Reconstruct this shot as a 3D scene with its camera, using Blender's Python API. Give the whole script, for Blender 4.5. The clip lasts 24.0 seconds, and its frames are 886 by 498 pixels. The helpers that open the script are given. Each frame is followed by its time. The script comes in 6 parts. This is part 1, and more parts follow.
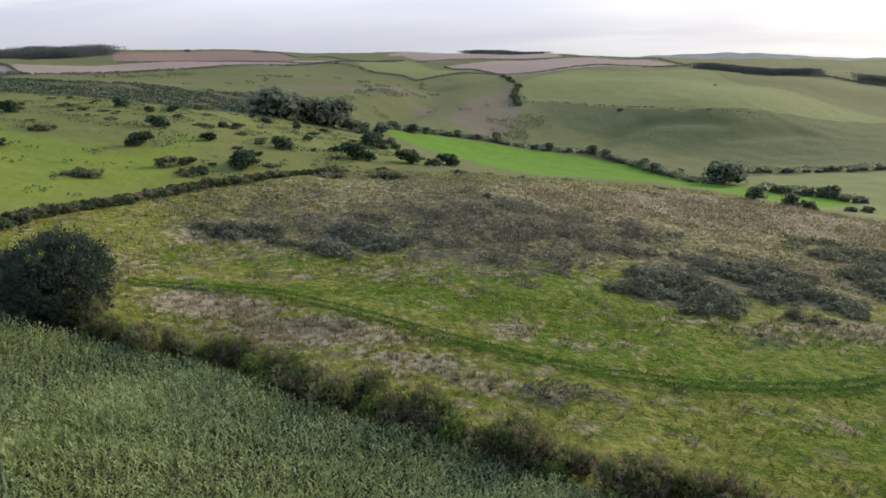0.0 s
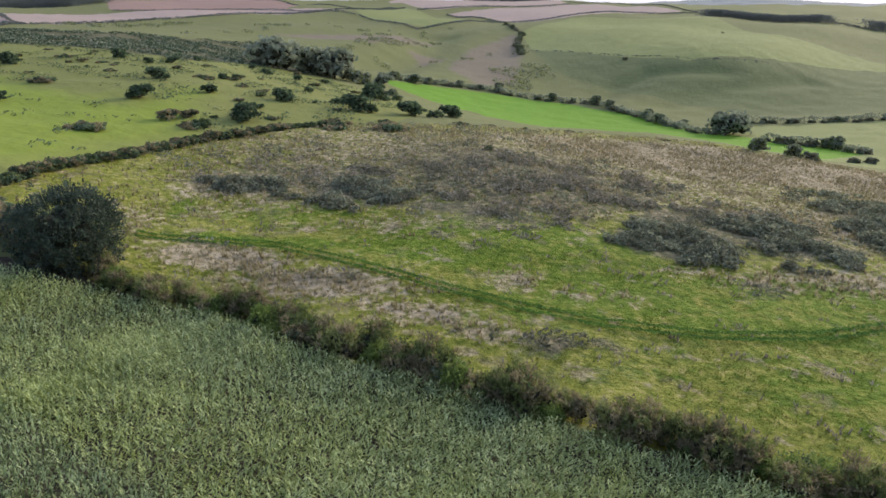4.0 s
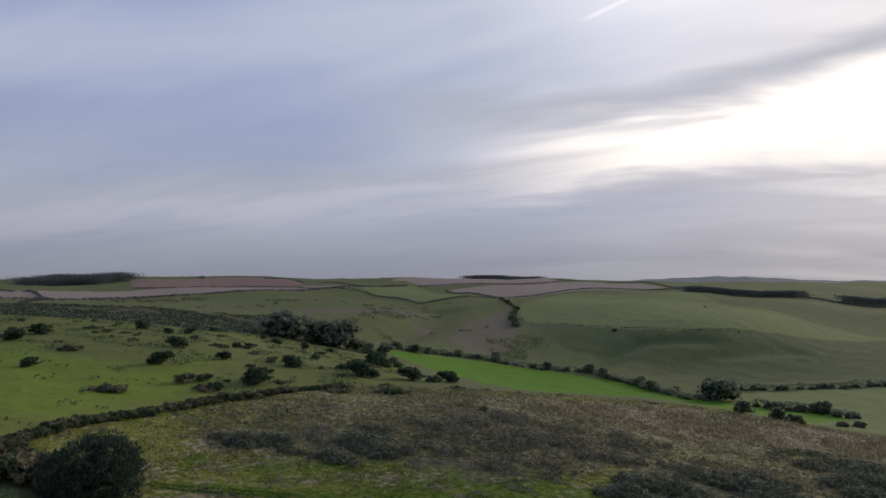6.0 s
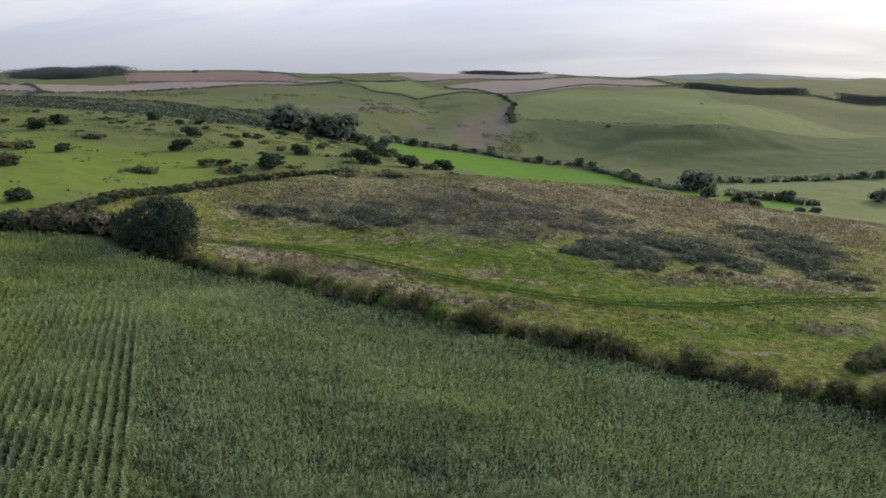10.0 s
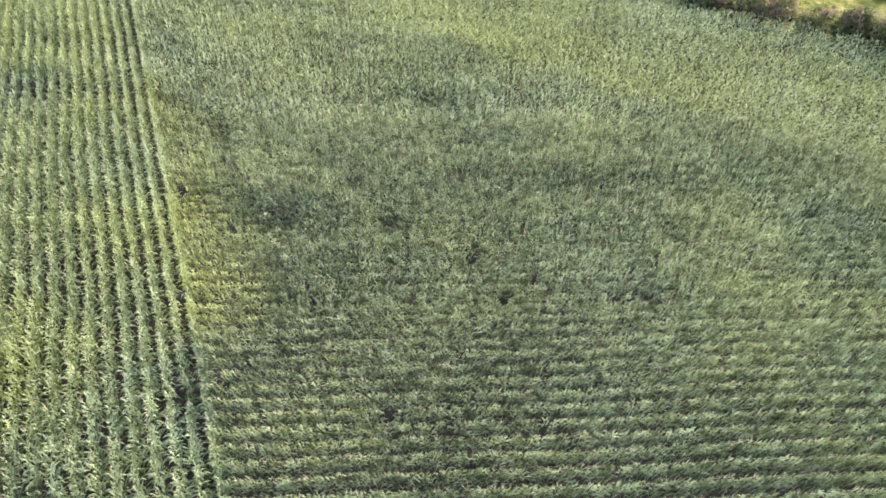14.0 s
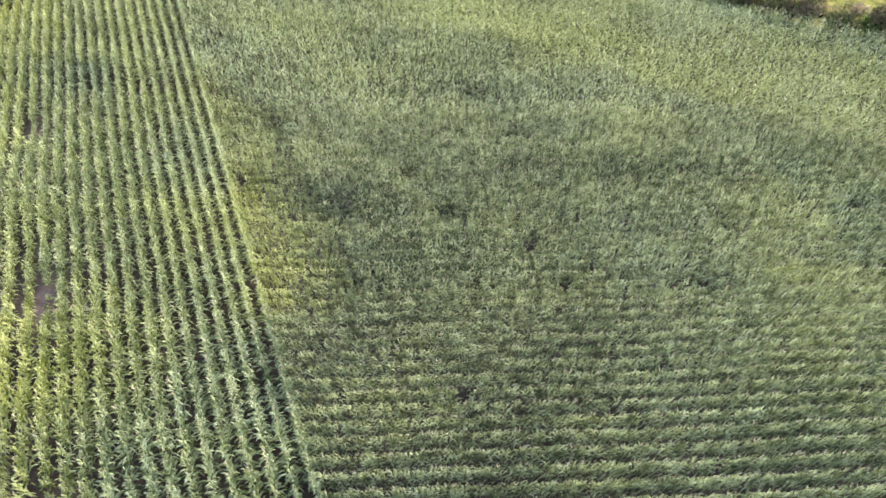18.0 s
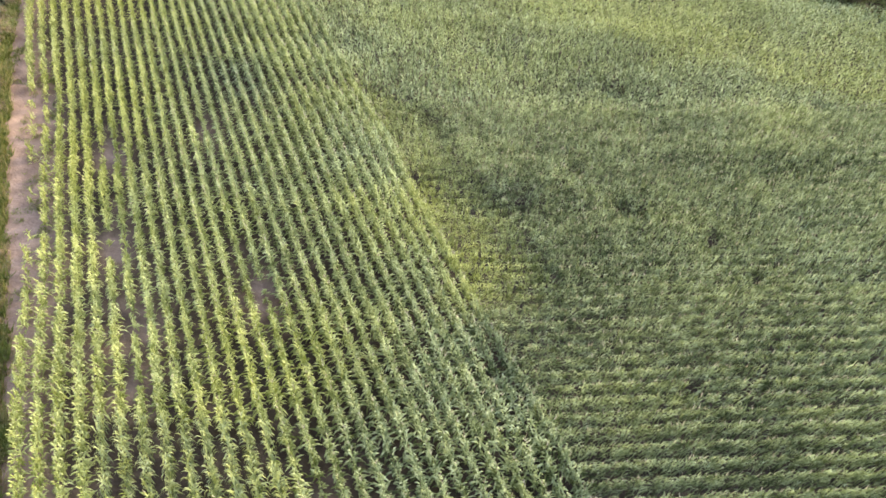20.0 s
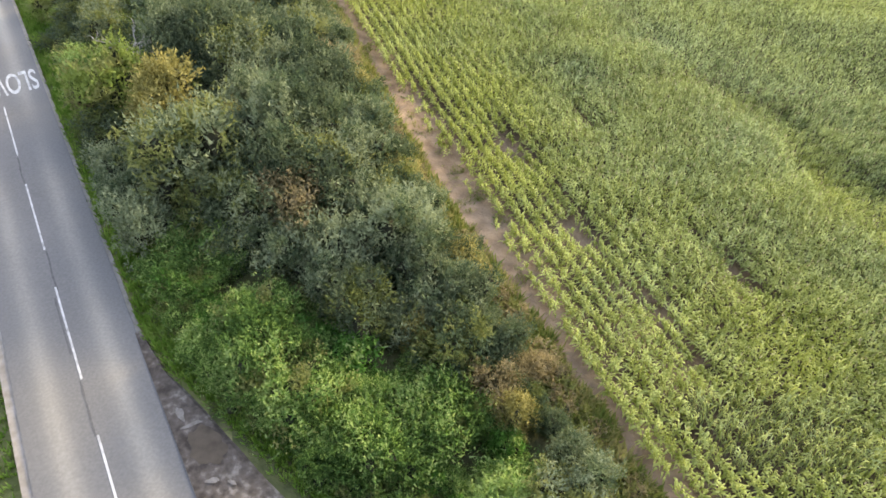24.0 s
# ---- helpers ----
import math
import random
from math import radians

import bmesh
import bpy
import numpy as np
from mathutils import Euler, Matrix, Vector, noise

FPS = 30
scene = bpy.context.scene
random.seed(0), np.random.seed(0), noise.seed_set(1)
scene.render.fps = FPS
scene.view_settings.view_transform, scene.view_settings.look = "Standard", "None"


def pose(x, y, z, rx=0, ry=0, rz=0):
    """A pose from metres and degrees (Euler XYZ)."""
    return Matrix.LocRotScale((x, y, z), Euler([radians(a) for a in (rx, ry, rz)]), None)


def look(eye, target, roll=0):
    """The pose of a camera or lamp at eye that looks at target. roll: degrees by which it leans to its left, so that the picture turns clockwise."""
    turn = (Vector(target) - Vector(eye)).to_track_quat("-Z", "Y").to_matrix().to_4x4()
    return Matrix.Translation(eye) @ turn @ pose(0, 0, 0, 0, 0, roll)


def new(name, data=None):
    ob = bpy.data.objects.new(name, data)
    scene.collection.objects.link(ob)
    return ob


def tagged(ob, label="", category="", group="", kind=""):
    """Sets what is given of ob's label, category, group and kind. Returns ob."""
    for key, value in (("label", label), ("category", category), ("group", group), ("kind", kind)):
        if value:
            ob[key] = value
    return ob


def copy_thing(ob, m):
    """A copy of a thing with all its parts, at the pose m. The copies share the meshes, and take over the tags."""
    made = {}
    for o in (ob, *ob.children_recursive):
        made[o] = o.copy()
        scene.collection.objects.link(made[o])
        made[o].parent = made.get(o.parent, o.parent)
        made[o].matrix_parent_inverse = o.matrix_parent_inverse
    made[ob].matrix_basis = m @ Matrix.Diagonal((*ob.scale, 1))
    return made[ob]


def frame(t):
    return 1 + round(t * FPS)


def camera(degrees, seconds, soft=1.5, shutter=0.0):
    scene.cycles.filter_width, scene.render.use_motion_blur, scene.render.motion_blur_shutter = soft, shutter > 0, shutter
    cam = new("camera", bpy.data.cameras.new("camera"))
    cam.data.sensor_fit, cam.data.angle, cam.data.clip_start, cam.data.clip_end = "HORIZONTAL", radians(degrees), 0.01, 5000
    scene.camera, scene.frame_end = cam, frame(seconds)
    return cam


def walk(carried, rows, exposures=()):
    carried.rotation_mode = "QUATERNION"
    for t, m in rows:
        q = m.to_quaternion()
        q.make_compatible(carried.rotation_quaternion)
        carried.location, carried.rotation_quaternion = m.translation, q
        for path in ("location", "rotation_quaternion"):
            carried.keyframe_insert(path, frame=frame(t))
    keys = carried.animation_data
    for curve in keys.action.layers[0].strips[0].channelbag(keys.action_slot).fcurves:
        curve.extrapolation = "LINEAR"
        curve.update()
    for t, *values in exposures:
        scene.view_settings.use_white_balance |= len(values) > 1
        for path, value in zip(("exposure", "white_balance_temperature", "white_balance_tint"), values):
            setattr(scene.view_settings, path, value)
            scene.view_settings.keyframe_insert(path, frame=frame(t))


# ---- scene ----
cam = camera(67.49, 24.0, soft=1.6)

PATH = [
    (0.0, (-7.02, -1.43, 29.03), (-7.110, 8.176, 26.263), 0.54),
    (0.5, (-7.01, -1.74, 29.19), (-7.088, 7.453, 25.259), 0.48),
    (1.0, (-6.98, -1.75, 29.40), (-7.065, 6.871, 24.330), 0.46),
    (1.5, (-6.96, -1.69, 29.57), (-7.041, 6.590, 23.959), 0.45),
    (2.0, (-6.98, -1.63, 29.64), (-7.063, 6.746, 24.175), 0.46),
    (2.5, (-7.06, -1.75, 29.67), (-7.164, 7.204, 25.225), 0.34),
    (4.5, (-6.97, -3.98, 29.52), (-7.092, 5.559, 26.510), 0.37),
    (5.0, (-6.79, -6.82, 29.56), (-6.925, 2.985, 27.580), 0.32),
    (5.5, (-6.45, -10.04, 29.53), (-6.599, -0.070, 28.777), 0.28),
    (6.0, (-6.21, -13.52, 29.43), (-6.359, -3.533, 29.935), 0.25),
    (6.5, (-5.96, -16.78, 29.30), (-6.115, -6.935, 31.051), 0.23),
    (7.0, (-5.73, -19.89, 29.12), (-5.881, -10.268, 31.843), 0.24),
    (7.5, (-5.48, -22.77, 28.94), (-5.621, -13.158, 31.688), 0.25),
    (8.0, (-5.31, -25.30, 28.77), (-5.452, -15.548, 31.000), 0.26),
    (8.5, (-5.35, -27.34, 28.63), (-5.483, -17.413, 29.808), 0.26),
    (9.0, (-5.29, -28.65, 28.54), (-5.412, -18.648, 28.489), 0.30),
    (9.5, (-5.25, -29.20, 28.51), (-5.364, -19.286, 27.234), 0.40),
    (10.0, (-5.29, -29.53, 28.55), (-5.392, -19.848, 26.061), 0.53),
    (10.5, (-5.37, -29.77, 28.67), (-5.460, -20.470, 24.994), 0.56),
    (11.0, (-5.72, -30.03, 28.88), (-5.757, -21.269, 24.060), 0.58),
    (11.5, (-6.08, -30.22, 29.14), (-6.079, -22.103, 23.308), 0.51),
    (13.5, (-5.74, -30.38, 29.03), (-5.802, -23.353, 21.911), 0.21),
    (14.0, (-5.80, -30.45, 28.99), (-5.869, -23.424, 21.875), 0.19),
    (14.5, (-5.35, -30.51, 28.95), (-5.421, -23.478, 21.838), 0.19),
    (15.0, (-4.20, -30.50, 28.89), (-4.272, -23.464, 21.780), 0.23),
    (15.5, (-3.43, -30.47, 28.85), (-3.499, -23.423, 21.754), 0.25),
    (16.0, (-3.41, -30.61, 28.83), (-3.480, -23.567, 21.737), 0.29),
    (16.5, (-4.12, -30.84, 28.86), (-4.184, -23.797, 21.761), 0.31),
    (17.0, (-5.39, -31.08, 28.90), (-5.443, -24.036, 21.806), 0.33),
    (17.5, (-7.10, -31.36, 28.96), (-7.152, -24.319, 21.860), 0.33),
    (19.5, (-16.88, -32.01, 28.79), (-16.910, -24.941, 21.708), 0.34),
    (20.0, (-19.76, -32.18, 29.08), (-19.792, -25.143, 21.977), 0.36),
    (20.5, (-22.85, -32.38, 29.35), (-22.871, -25.362, 22.228), 0.41),
    (21.0, (-26.08, -32.61, 29.51), (-26.094, -25.607, 22.374), 0.45),
    (21.5, (-29.21, -32.71, 29.55), (-29.218, -25.700, 22.409), 0.46),
    (22.0, (-32.23, -32.88, 29.48), (-32.233, -25.880, 22.340), 0.46),
    (22.5, (-35.41, -33.18, 29.41), (-35.401, -26.176, 22.277), 0.37),
    (23.0, (-38.67, -33.46, 29.33), (-38.657, -26.448, 22.198), 0.20),
    (23.5, (-41.84, -33.57, 29.26), (-41.839, -26.522, 22.169), 0.04),
    (24.0, (-43.97, -33.59, 29.20), (-43.978, -26.528, 22.114), -0.04),
]
EXPOSURES = [(0.0, -0.19, 7250, 8), (1.0, 0.96, 7500, 9), (1.6, 1.24, 7200, 16), (2.5, 0.86, 7200, 15), (4.5, -0.13, 6950, 12), (5.0, -0.48, 7050, 16), (6.0, -1.37, 6750, 12), (7.0, -1.98, 6650, 12), (8.0, -2.02, 6600, 12), (8.6, -2.12, 6500, 12), (9.0, -2.01, 6450, 12), (9.5, -1.4, 6900, 10), (10.0, -0.47, 7050, 7), (10.5, 0.46, 7500, 9), (11.0, 1.05, 7800, 10), (11.5, 1.29, 7600, 13), (13.9, 1.44, 7100, 24), (15.0, 1.65, 7100, 25), (16.0, 1.62, 7100, 25), (17.0, 1.52, 7100, 25), (20.0, 1.39, 7900, 20), (22.0, 1.29, 8100, 14), (23.0, 1.25, 8600, 11), (24.0, 1.21, 9500, 7)]
walk(cam, [(t, look(eye, target, roll)) for t, eye, target, roll in PATH], EXPOSURES)

# ---- world and sun ----
SUN_AZ, SUN_EL = 47.0, 17.0          # degrees clockwise from +y, and above the horizon
world = bpy.data.worlds.new("sky")
scene.world = world
world.use_nodes = True
wt = world.node_tree
wt.nodes.clear()


def wnode(kind, **values):
    n = wt.nodes.new(kind)
    for k, v in values.items():
        if k in n.inputs:
            n.inputs[k].default_value = v
    return n


def wmath(op, a, b=None):
    n = wt.nodes.new("ShaderNodeMath")
    n.operation = op
    for i, v in enumerate((a, b)):
        if v is None:
            continue
        if isinstance(v, (int, float)):
            n.inputs[i].default_value = v
        else:
            wt.links.new(v, n.inputs[i])
    return n.outputs[0]


def wmix(fac, a, b):
    n = wt.nodes.new("ShaderNodeMix")
    n.data_type = "RGBA"
    for sock, v in ((n.inputs[0], fac), (n.inputs[6], a), (n.inputs[7], b)):
        if isinstance(v, (int, float)):
            sock.default_value = v
        elif isinstance(v, tuple):
            sock.default_value = (*v, 1)
        else:
            wt.links.new(v, sock)
    return n.outputs[2]


def wramp(fac, stops):
    n = wt.nodes.new("ShaderNodeValToRGB")
    n.color_ramp.elements[0].position, n.color_ramp.elements[1].position = stops[0][0], stops[-1][0]
    n.color_ramp.elements[0].color = (*[stops[0][1]] * 3, 1)
    n.color_ramp.elements[1].color = (*[stops[-1][1]] * 3, 1)
    for p, v in stops[1:-1]:
        n.color_ramp.elements.new(p).color = (v, v, v, 1)
    wt.links.new(fac, n.inputs[0])
    return n.outputs[0]


sky = wt.nodes.new("ShaderNodeTexSky")
sky.sky_type, sky.sun_disc = "NISHITA", False
sky.sun_elevation, sky.sun_rotation = radians(SUN_EL), radians(SUN_AZ)
sky.air_density, sky.dust_density, sky.ozone_density = 1.0, 2.0, 1.0
coord = wt.nodes.new("ShaderNodeTexCoord")
sep = wt.nodes.new("ShaderNodeSeparateXYZ")
wt.links.new(coord.outputs["Generated"], sep.inputs[0])
dx, dy, dz = sep.outputs
lift = wmath("ADD", wmath("MAXIMUM", dz, 0.0), 0.22)
# long streaks of high cloud, drawn out across the sky
comb = wt.nodes.new("ShaderNodeCombineXYZ")
u = wmath("DIVIDE", dx, lift)
v = wmath("DIVIDE", dy, lift)
wt.links.new(wmath("ADD", wmath("MULTIPLY", u, 0.75), wmath("MULTIPLY", v, 0.12)), comb.inputs[0])
wt.links.new(wmath("ADD", wmath("MULTIPLY", v, 1.9), wmath("MULTIPLY", u, 0.55)), comb.inputs[1])


def wnoise(scale, detail, rough, warp, offset=0.0):
    n = wnode("ShaderNodeTexNoise", Scale=scale, Detail=detail, Roughness=rough, Distortion=warp)
    n.noise_dimensions = "4D"
    n.inputs["W"].default_value = offset
    wt.links.new(comb.outputs[0], n.inputs["Vector"])
    return n.outputs["Fac"]


broad = wramp(wnoise(0.7, 2.5, 0.5, 0.5, 2.0), [(0.44, 0.0), (0.62, 1.0)])
fine = wramp(wnoise(1.7, 5.0, 0.55, 0.8, 5.0), [(0.3, 0.0), (0.72, 1.0)])
veil = wmath("ADD", wmath("MULTIPLY", broad, 0.76), wmath("MULTIPLY", fine, 0.24))
sun_dir = (math.sin(radians(SUN_AZ)) * math.cos(radians(SUN_EL)), math.cos(radians(SUN_AZ)) * math.cos(radians(SUN_EL)), math.sin(radians(SUN_EL)))


def wdot(vector):
    n = wnode("ShaderNodeVectorMath")
    n.operation = "DOT_PRODUCT"
    n.inputs[1].default_value = vector
    wt.links.new(coord.outputs["Generated"], n.inputs[0])
    return n.outputs["Value"]


def wrange(value, lo, hi):
    n = wnode("ShaderNodeMapRange", **{"From Min": lo, "From Max": hi})
    n.interpolation_type = "SMOOTHSTEP"
    wt.links.new(value, n.inputs["Value"])
    return n.outputs[0]


toward = wmath("MAXIMUM", wdot(sun_dir), 0.0)
glow = wmath("POWER", toward, 9.0)
wide = wrange(wdot(sun_dir), 0.35, 0.9)
low = wmath("POWER", wmath("SUBTRACT", 1.0, wmath("MINIMUM", wmath("MAXIMUM", dz, 0.0), 1.0)), 2.4)
shut = wmath("MULTIPLY", veil, wmath("ADD", 0.5, wmath("MULTIPLY", wide, 0.5)))
clear = wnode("ShaderNodeVectorMath")
clear.operation = "SCALE"
clear.inputs["Scale"].default_value = 0.09
wt.links.new(sky.outputs[0], clear.inputs[0])
gap = wmix(0.2, (0.22, 0.36, 0.78), clear.outputs[0])
cloud = wmix(wmath("MULTIPLY", shut, 0.95), gap, (0.80, 0.88, 1.07))
cloud = wmix(wmath("MULTIPLY", low, 0.85), cloud, (0.60, 0.635, 0.755))
both = wmix(glow, cloud, wmix(veil, (0.9, 0.88, 0.92), (1.6, 1.53, 1.48)))
# the veil is thin and grey towards the horizon and brightens higher up; long grey and cream bars lie across it
side = wmath("DIVIDE", dx, wmath("MAXIMUM", dy, 0.15))
ragged = wmath("MULTIPLY", wmath("SUBTRACT", wnoise(1.1, 4.0, 0.6, 0.6, 9.0), 0.5), 0.16)
ahead = wrange(dy, 0.2, 0.5)


def bar(height, slope, curve, half, start, end):
    """A bar of cloud across the sky: how much of it lies in each direction."""
    line = wmath("ADD", wmath("ADD", height, wmath("MULTIPLY", side, slope)), wmath("MULTIPLY", wmath("MULTIPLY", side, side), curve))
    away = wmath("ABSOLUTE", wmath("SUBTRACT", wmath("ADD", dz, ragged), line))
    ends = wmath("MULTIPLY", wrange(side, start - 0.25, start + 0.1), wrange(side, end + 0.2, end - 0.1))
    return wmath("MULTIPLY", wmath("MULTIPLY", wrange(away, half * 1.25, 0.0), ends), ahead)


for power, tone, shape in ((0.4, (0.82, 0.82, 0.9), (0.143, 0.09, 0.0, 0.035, -0.7, 0.5)), (0.85, (2.05, 1.92, 1.76), (0.185, 0.05, 0.0, 0.07, 0.2, 1.6)), (0.5, (0.5, 0.54, 0.66), (0.165, 0.10, 0.02, 0.03, -0.9, 0.25)),
                           (0.75, (0.52, 0.56, 0.68), (0.253, 0.0, 0.10, 0.034, 0.0, 1.6)), (0.5, (0.55, 0.57, 0.66), (0.128, 0.0, 0.0, 0.022, 0.3, 1.5)), (0.3, (0.85, 0.9, 1.05), (0.36, 0.10, 0.0, 0.07, -0.9, 0.3)), (0.65, (1.5, 1.52, 1.6), (0.42, 0.12, 0.0, 0.16, 0.25, 1.6))):
    both = wmix(wmath("MULTIPLY", bar(*shape), power), both, tone)
rise = wnode("ShaderNodeValToRGB")
stops = ((0.0, 0.84), (0.04, 0.97), (0.1, 1.27), (0.26, 1.42), (0.55, 1.4), (1.0, 0.9))
rise.color_ramp.elements[0].position, rise.color_ramp.elements[1].position = 0.0, 1.0
for p, g in stops[1:-1]:
    rise.color_ramp.elements.new(p)
for element, (p, g) in zip(rise.color_ramp.elements, stops):
    element.color = (g / 2, g / 2, g / 2, 1)
wt.links.new(wmath("MAXIMUM", dz, 0.0), rise.inputs[0])
higher = wnode("ShaderNodeVectorMath")
higher.operation = "MULTIPLY"
wt.links.new(both, higher.inputs[0])
wt.links.new(rise.outputs[0], higher.inputs[1])
double = wnode("ShaderNodeVectorMath")
double.operation = "SCALE"
double.inputs["Scale"].default_value = 2.0
wt.links.new(higher.outputs[0], double.inputs[0])
both = double.outputs[0]
# the sky is brightest on the sun's side and falls off towards the opposite side
flat_sun = (math.sin(radians(SUN_AZ)), math.cos(radians(SUN_AZ)), 0.0)
turned = wnode("ShaderNodeVectorMath")
turned.operation = "SCALE"
wt.links.new(both, turned.inputs[0])
wt.links.new(wmath("ADD", 0.6, wmath("MULTIPLY", wrange(wdot(flat_sun), -0.7, 0.2), 0.4)), turned.inputs["Scale"])
both = turned.outputs[0]
# a thin vapour trail, broken in two
TRAIL_N, TRAIL_T = (0.4687, 0.2491, -0.8475), (0.8097, -0.5047, 0.2995)
off, run = wdot(TRAIL_N), wdot(TRAIL_T)
for lo, hi, slope, start, power in ((-0.215, -0.066, 0.058, 0.0126, 0.28), (-0.002, 0.26, -0.03, 0.0062, 0.6)):
    away = wmath("ABSOLUTE", wmath("SUBTRACT", off, wmath("ADD", wmath("MULTIPLY", run, slope), start)))
    band = wmath("MULTIPLY", wrange(away, 0.0046, 0.0002), wmath("MULTIPLY", wrange(run, lo, lo + 0.03), wrange(run, hi, hi - 0.01)))
    both = wmix(wmath("MULTIPLY", wmath("MULTIPLY", band, power), wmath("GREATER_THAN", dy, 0.0)), both, (2.3, 2.3, 2.4))
back = wnode("ShaderNodeBackground", Strength=1.4)
wt.links.new(both, back.inputs[0])
wout = wt.nodes.new("ShaderNodeOutputWorld")
wt.links.new(back.outputs[0], wout.inputs[0])

sun = new("sun", bpy.data.lights.new("sun", "SUN"))
sun.data.energy, sun.data.angle, sun.data.color = 3.0, radians(12), (1.0, 0.90, 0.72)
sun.matrix_world = look(tuple(300 * c for c in sun_dir), (0, 0, 0))

# ---- materials ----
def material(name, colors, scale=1.0, detail=6.0, rough=0.85, bump=0.0, bump_scale=20.0, island=0.0, obj=0.0, big=0.0, big_scale=0.05, spec=0.25, thin=0.0, pale=None):
    """Noise-driven colour at two scales; island / obj: spread by piece and by object."""
    m = bpy.data.materials.new(name)
    m.use_nodes = True
    nt = m.node_tree
    bsdf = nt.nodes["Principled BSDF"]
    bsdf.inputs["Roughness"].default_value = rough
    bsdf.inputs["Specular IOR Level"].default_value = spec
    geo = nt.nodes.new("ShaderNodeNewGeometry")
    noise_a = nt.nodes.new("ShaderNodeTexNoise")
    noise_a.inputs["Scale"].default_value, noise_a.inputs["Detail"].default_value = scale, detail
    nt.links.new(geo.outputs["Position"], noise_a.inputs["Vector"])
    value = noise_a.outputs["Fac"]

    def add(a, b, k, mid=0.5):
        off = nt.nodes.new("ShaderNodeMath")
        off.operation = "MULTIPLY_ADD"
        nt.links.new(b, off.inputs[0])
        off.inputs[1].default_value, off.inputs[2].default_value = k, -k * mid
        s = nt.nodes.new("ShaderNodeMath")
        s.operation = "ADD"
        nt.links.new(a, s.inputs[0])
        nt.links.new(off.outputs[0], s.inputs[1])
        return s.outputs[0]

    if big:
        noise_b = nt.nodes.new("ShaderNodeTexNoise")
        noise_b.inputs["Scale"].default_value, noise_b.inputs["Detail"].default_value = big_scale, 4.0
        nt.links.new(geo.outputs["Position"], noise_b.inputs["Vector"])
        value = add(value, noise_b.outputs["Fac"], big)
    if island:
        value = add(value, geo.outputs["Random Per Island"], island)
    if obj:
        info = nt.nodes.new("ShaderNodeObjectInfo")
        value = add(value, info.outputs["Random"], obj)
    ramp_node = nt.nodes.new("ShaderNodeValToRGB")
    el = ramp_node.color_ramp.elements
    lo, hi = 0.28, 0.72
    for i, c in enumerate(colors):
        p = lo + (hi - lo) * i / max(1, len(colors) - 1)
        if i == 0:
            el[0].position, el[0].color = p, (*c, 1)
        elif i == len(colors) - 1:
            el[len(el) - 1].position, el[len(el) - 1].color = p, (*c, 1)
        else:
            el.new(p).color = (*c, 1)
    nt.links.new(value, ramp_node.inputs[0])
    shade = ramp_node.outputs[0]
    if pale:                     # a second colour where the attribute "pale" says so
        att = nt.nodes.new("ShaderNodeAttribute")
        att.attribute_name = "pale"
        light = nt.nodes.new("ShaderNodeValToRGB")
        light.color_ramp.elements[0].position, light.color_ramp.elements[0].color = 0.3, (*pale[0], 1)
        light.color_ramp.elements[1].position, light.color_ramp.elements[1].color = 0.7, (*pale[1], 1)
        nt.links.new(value, light.inputs[0])
        two = nt.nodes.new("ShaderNodeMix")
        two.data_type = "RGBA"
        nt.links.new(att.outputs["Fac"], two.inputs[0])
        nt.links.new(shade, two.inputs[6])
        nt.links.new(light.outputs[0], two.inputs[7])
        shade = two.outputs[2]
    nt.links.new(shade, bsdf.inputs["Base Color"])
    if bump:
        nb = nt.nodes.new("ShaderNodeTexNoise")
        nb.inputs["Scale"].default_value, nb.inputs["Detail"].default_value = bump_scale, 4.0
        nt.links.new(geo.outputs["Position"], nb.inputs["Vector"])
        bn = nt.nodes.new("ShaderNodeBump")
        bn.inputs["Strength"].default_value, bn.inputs["Distance"].default_value = 1.0, bump
        nt.links.new(nb.outputs["Fac"], bn.inputs["Height"])
        nt.links.new(bn.outputs[0], bsdf.inputs["Normal"])
    if thin:                     # leaves and blades let part of the light through
        through_leaf = nt.nodes.new("ShaderNodeBsdfTranslucent")
        nt.links.new(shade, through_leaf.inputs["Color"])
        both_sides = nt.nodes.new("ShaderNodeMixShader")
        both_sides.inputs[0].default_value = thin
        nt.links.new(bsdf.outputs[0], both_sides.inputs[1])
        nt.links.new(through_leaf.outputs[0], both_sides.inputs[2])
        nt.links.new(both_sides.outputs[0], nt.nodes["Material Output"].inputs["Surface"])
    return m


MAT = {}
# dark tones carry the shade between crop rows; pale is the dry bare strip
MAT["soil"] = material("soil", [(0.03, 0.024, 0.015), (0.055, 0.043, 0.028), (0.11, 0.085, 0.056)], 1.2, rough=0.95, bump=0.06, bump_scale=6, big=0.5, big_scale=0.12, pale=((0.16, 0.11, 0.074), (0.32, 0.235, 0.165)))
MAT["leaf_maize"] = material("leaf_maize", [(0.05, 0.08, 0.028), (0.25, 0.318, 0.148), (0.50, 0.60, 0.325)], 1.5, rough=0.6, island=0.24, big=0.25, big_scale=0.11, spec=0.12, thin=0.34, pale=((0.215, 0.265, 0.052), (0.58, 0.635, 0.23)))
MAT["tassel"] = material("tassel", [(0.24, 0.23, 0.13), (0.38, 0.36, 0.22), (0.52, 0.50, 0.34)], 2.0, rough=0.9, island=0.5, thin=0.3)
MAT["leaf_dark"] = material("leaf_dark", [(0.045, 0.075, 0.04), (0.092, 0.138, 0.074), (0.17, 0.225, 0.12)], 1.2, island=0.4, obj=0.3, thin=0.45)
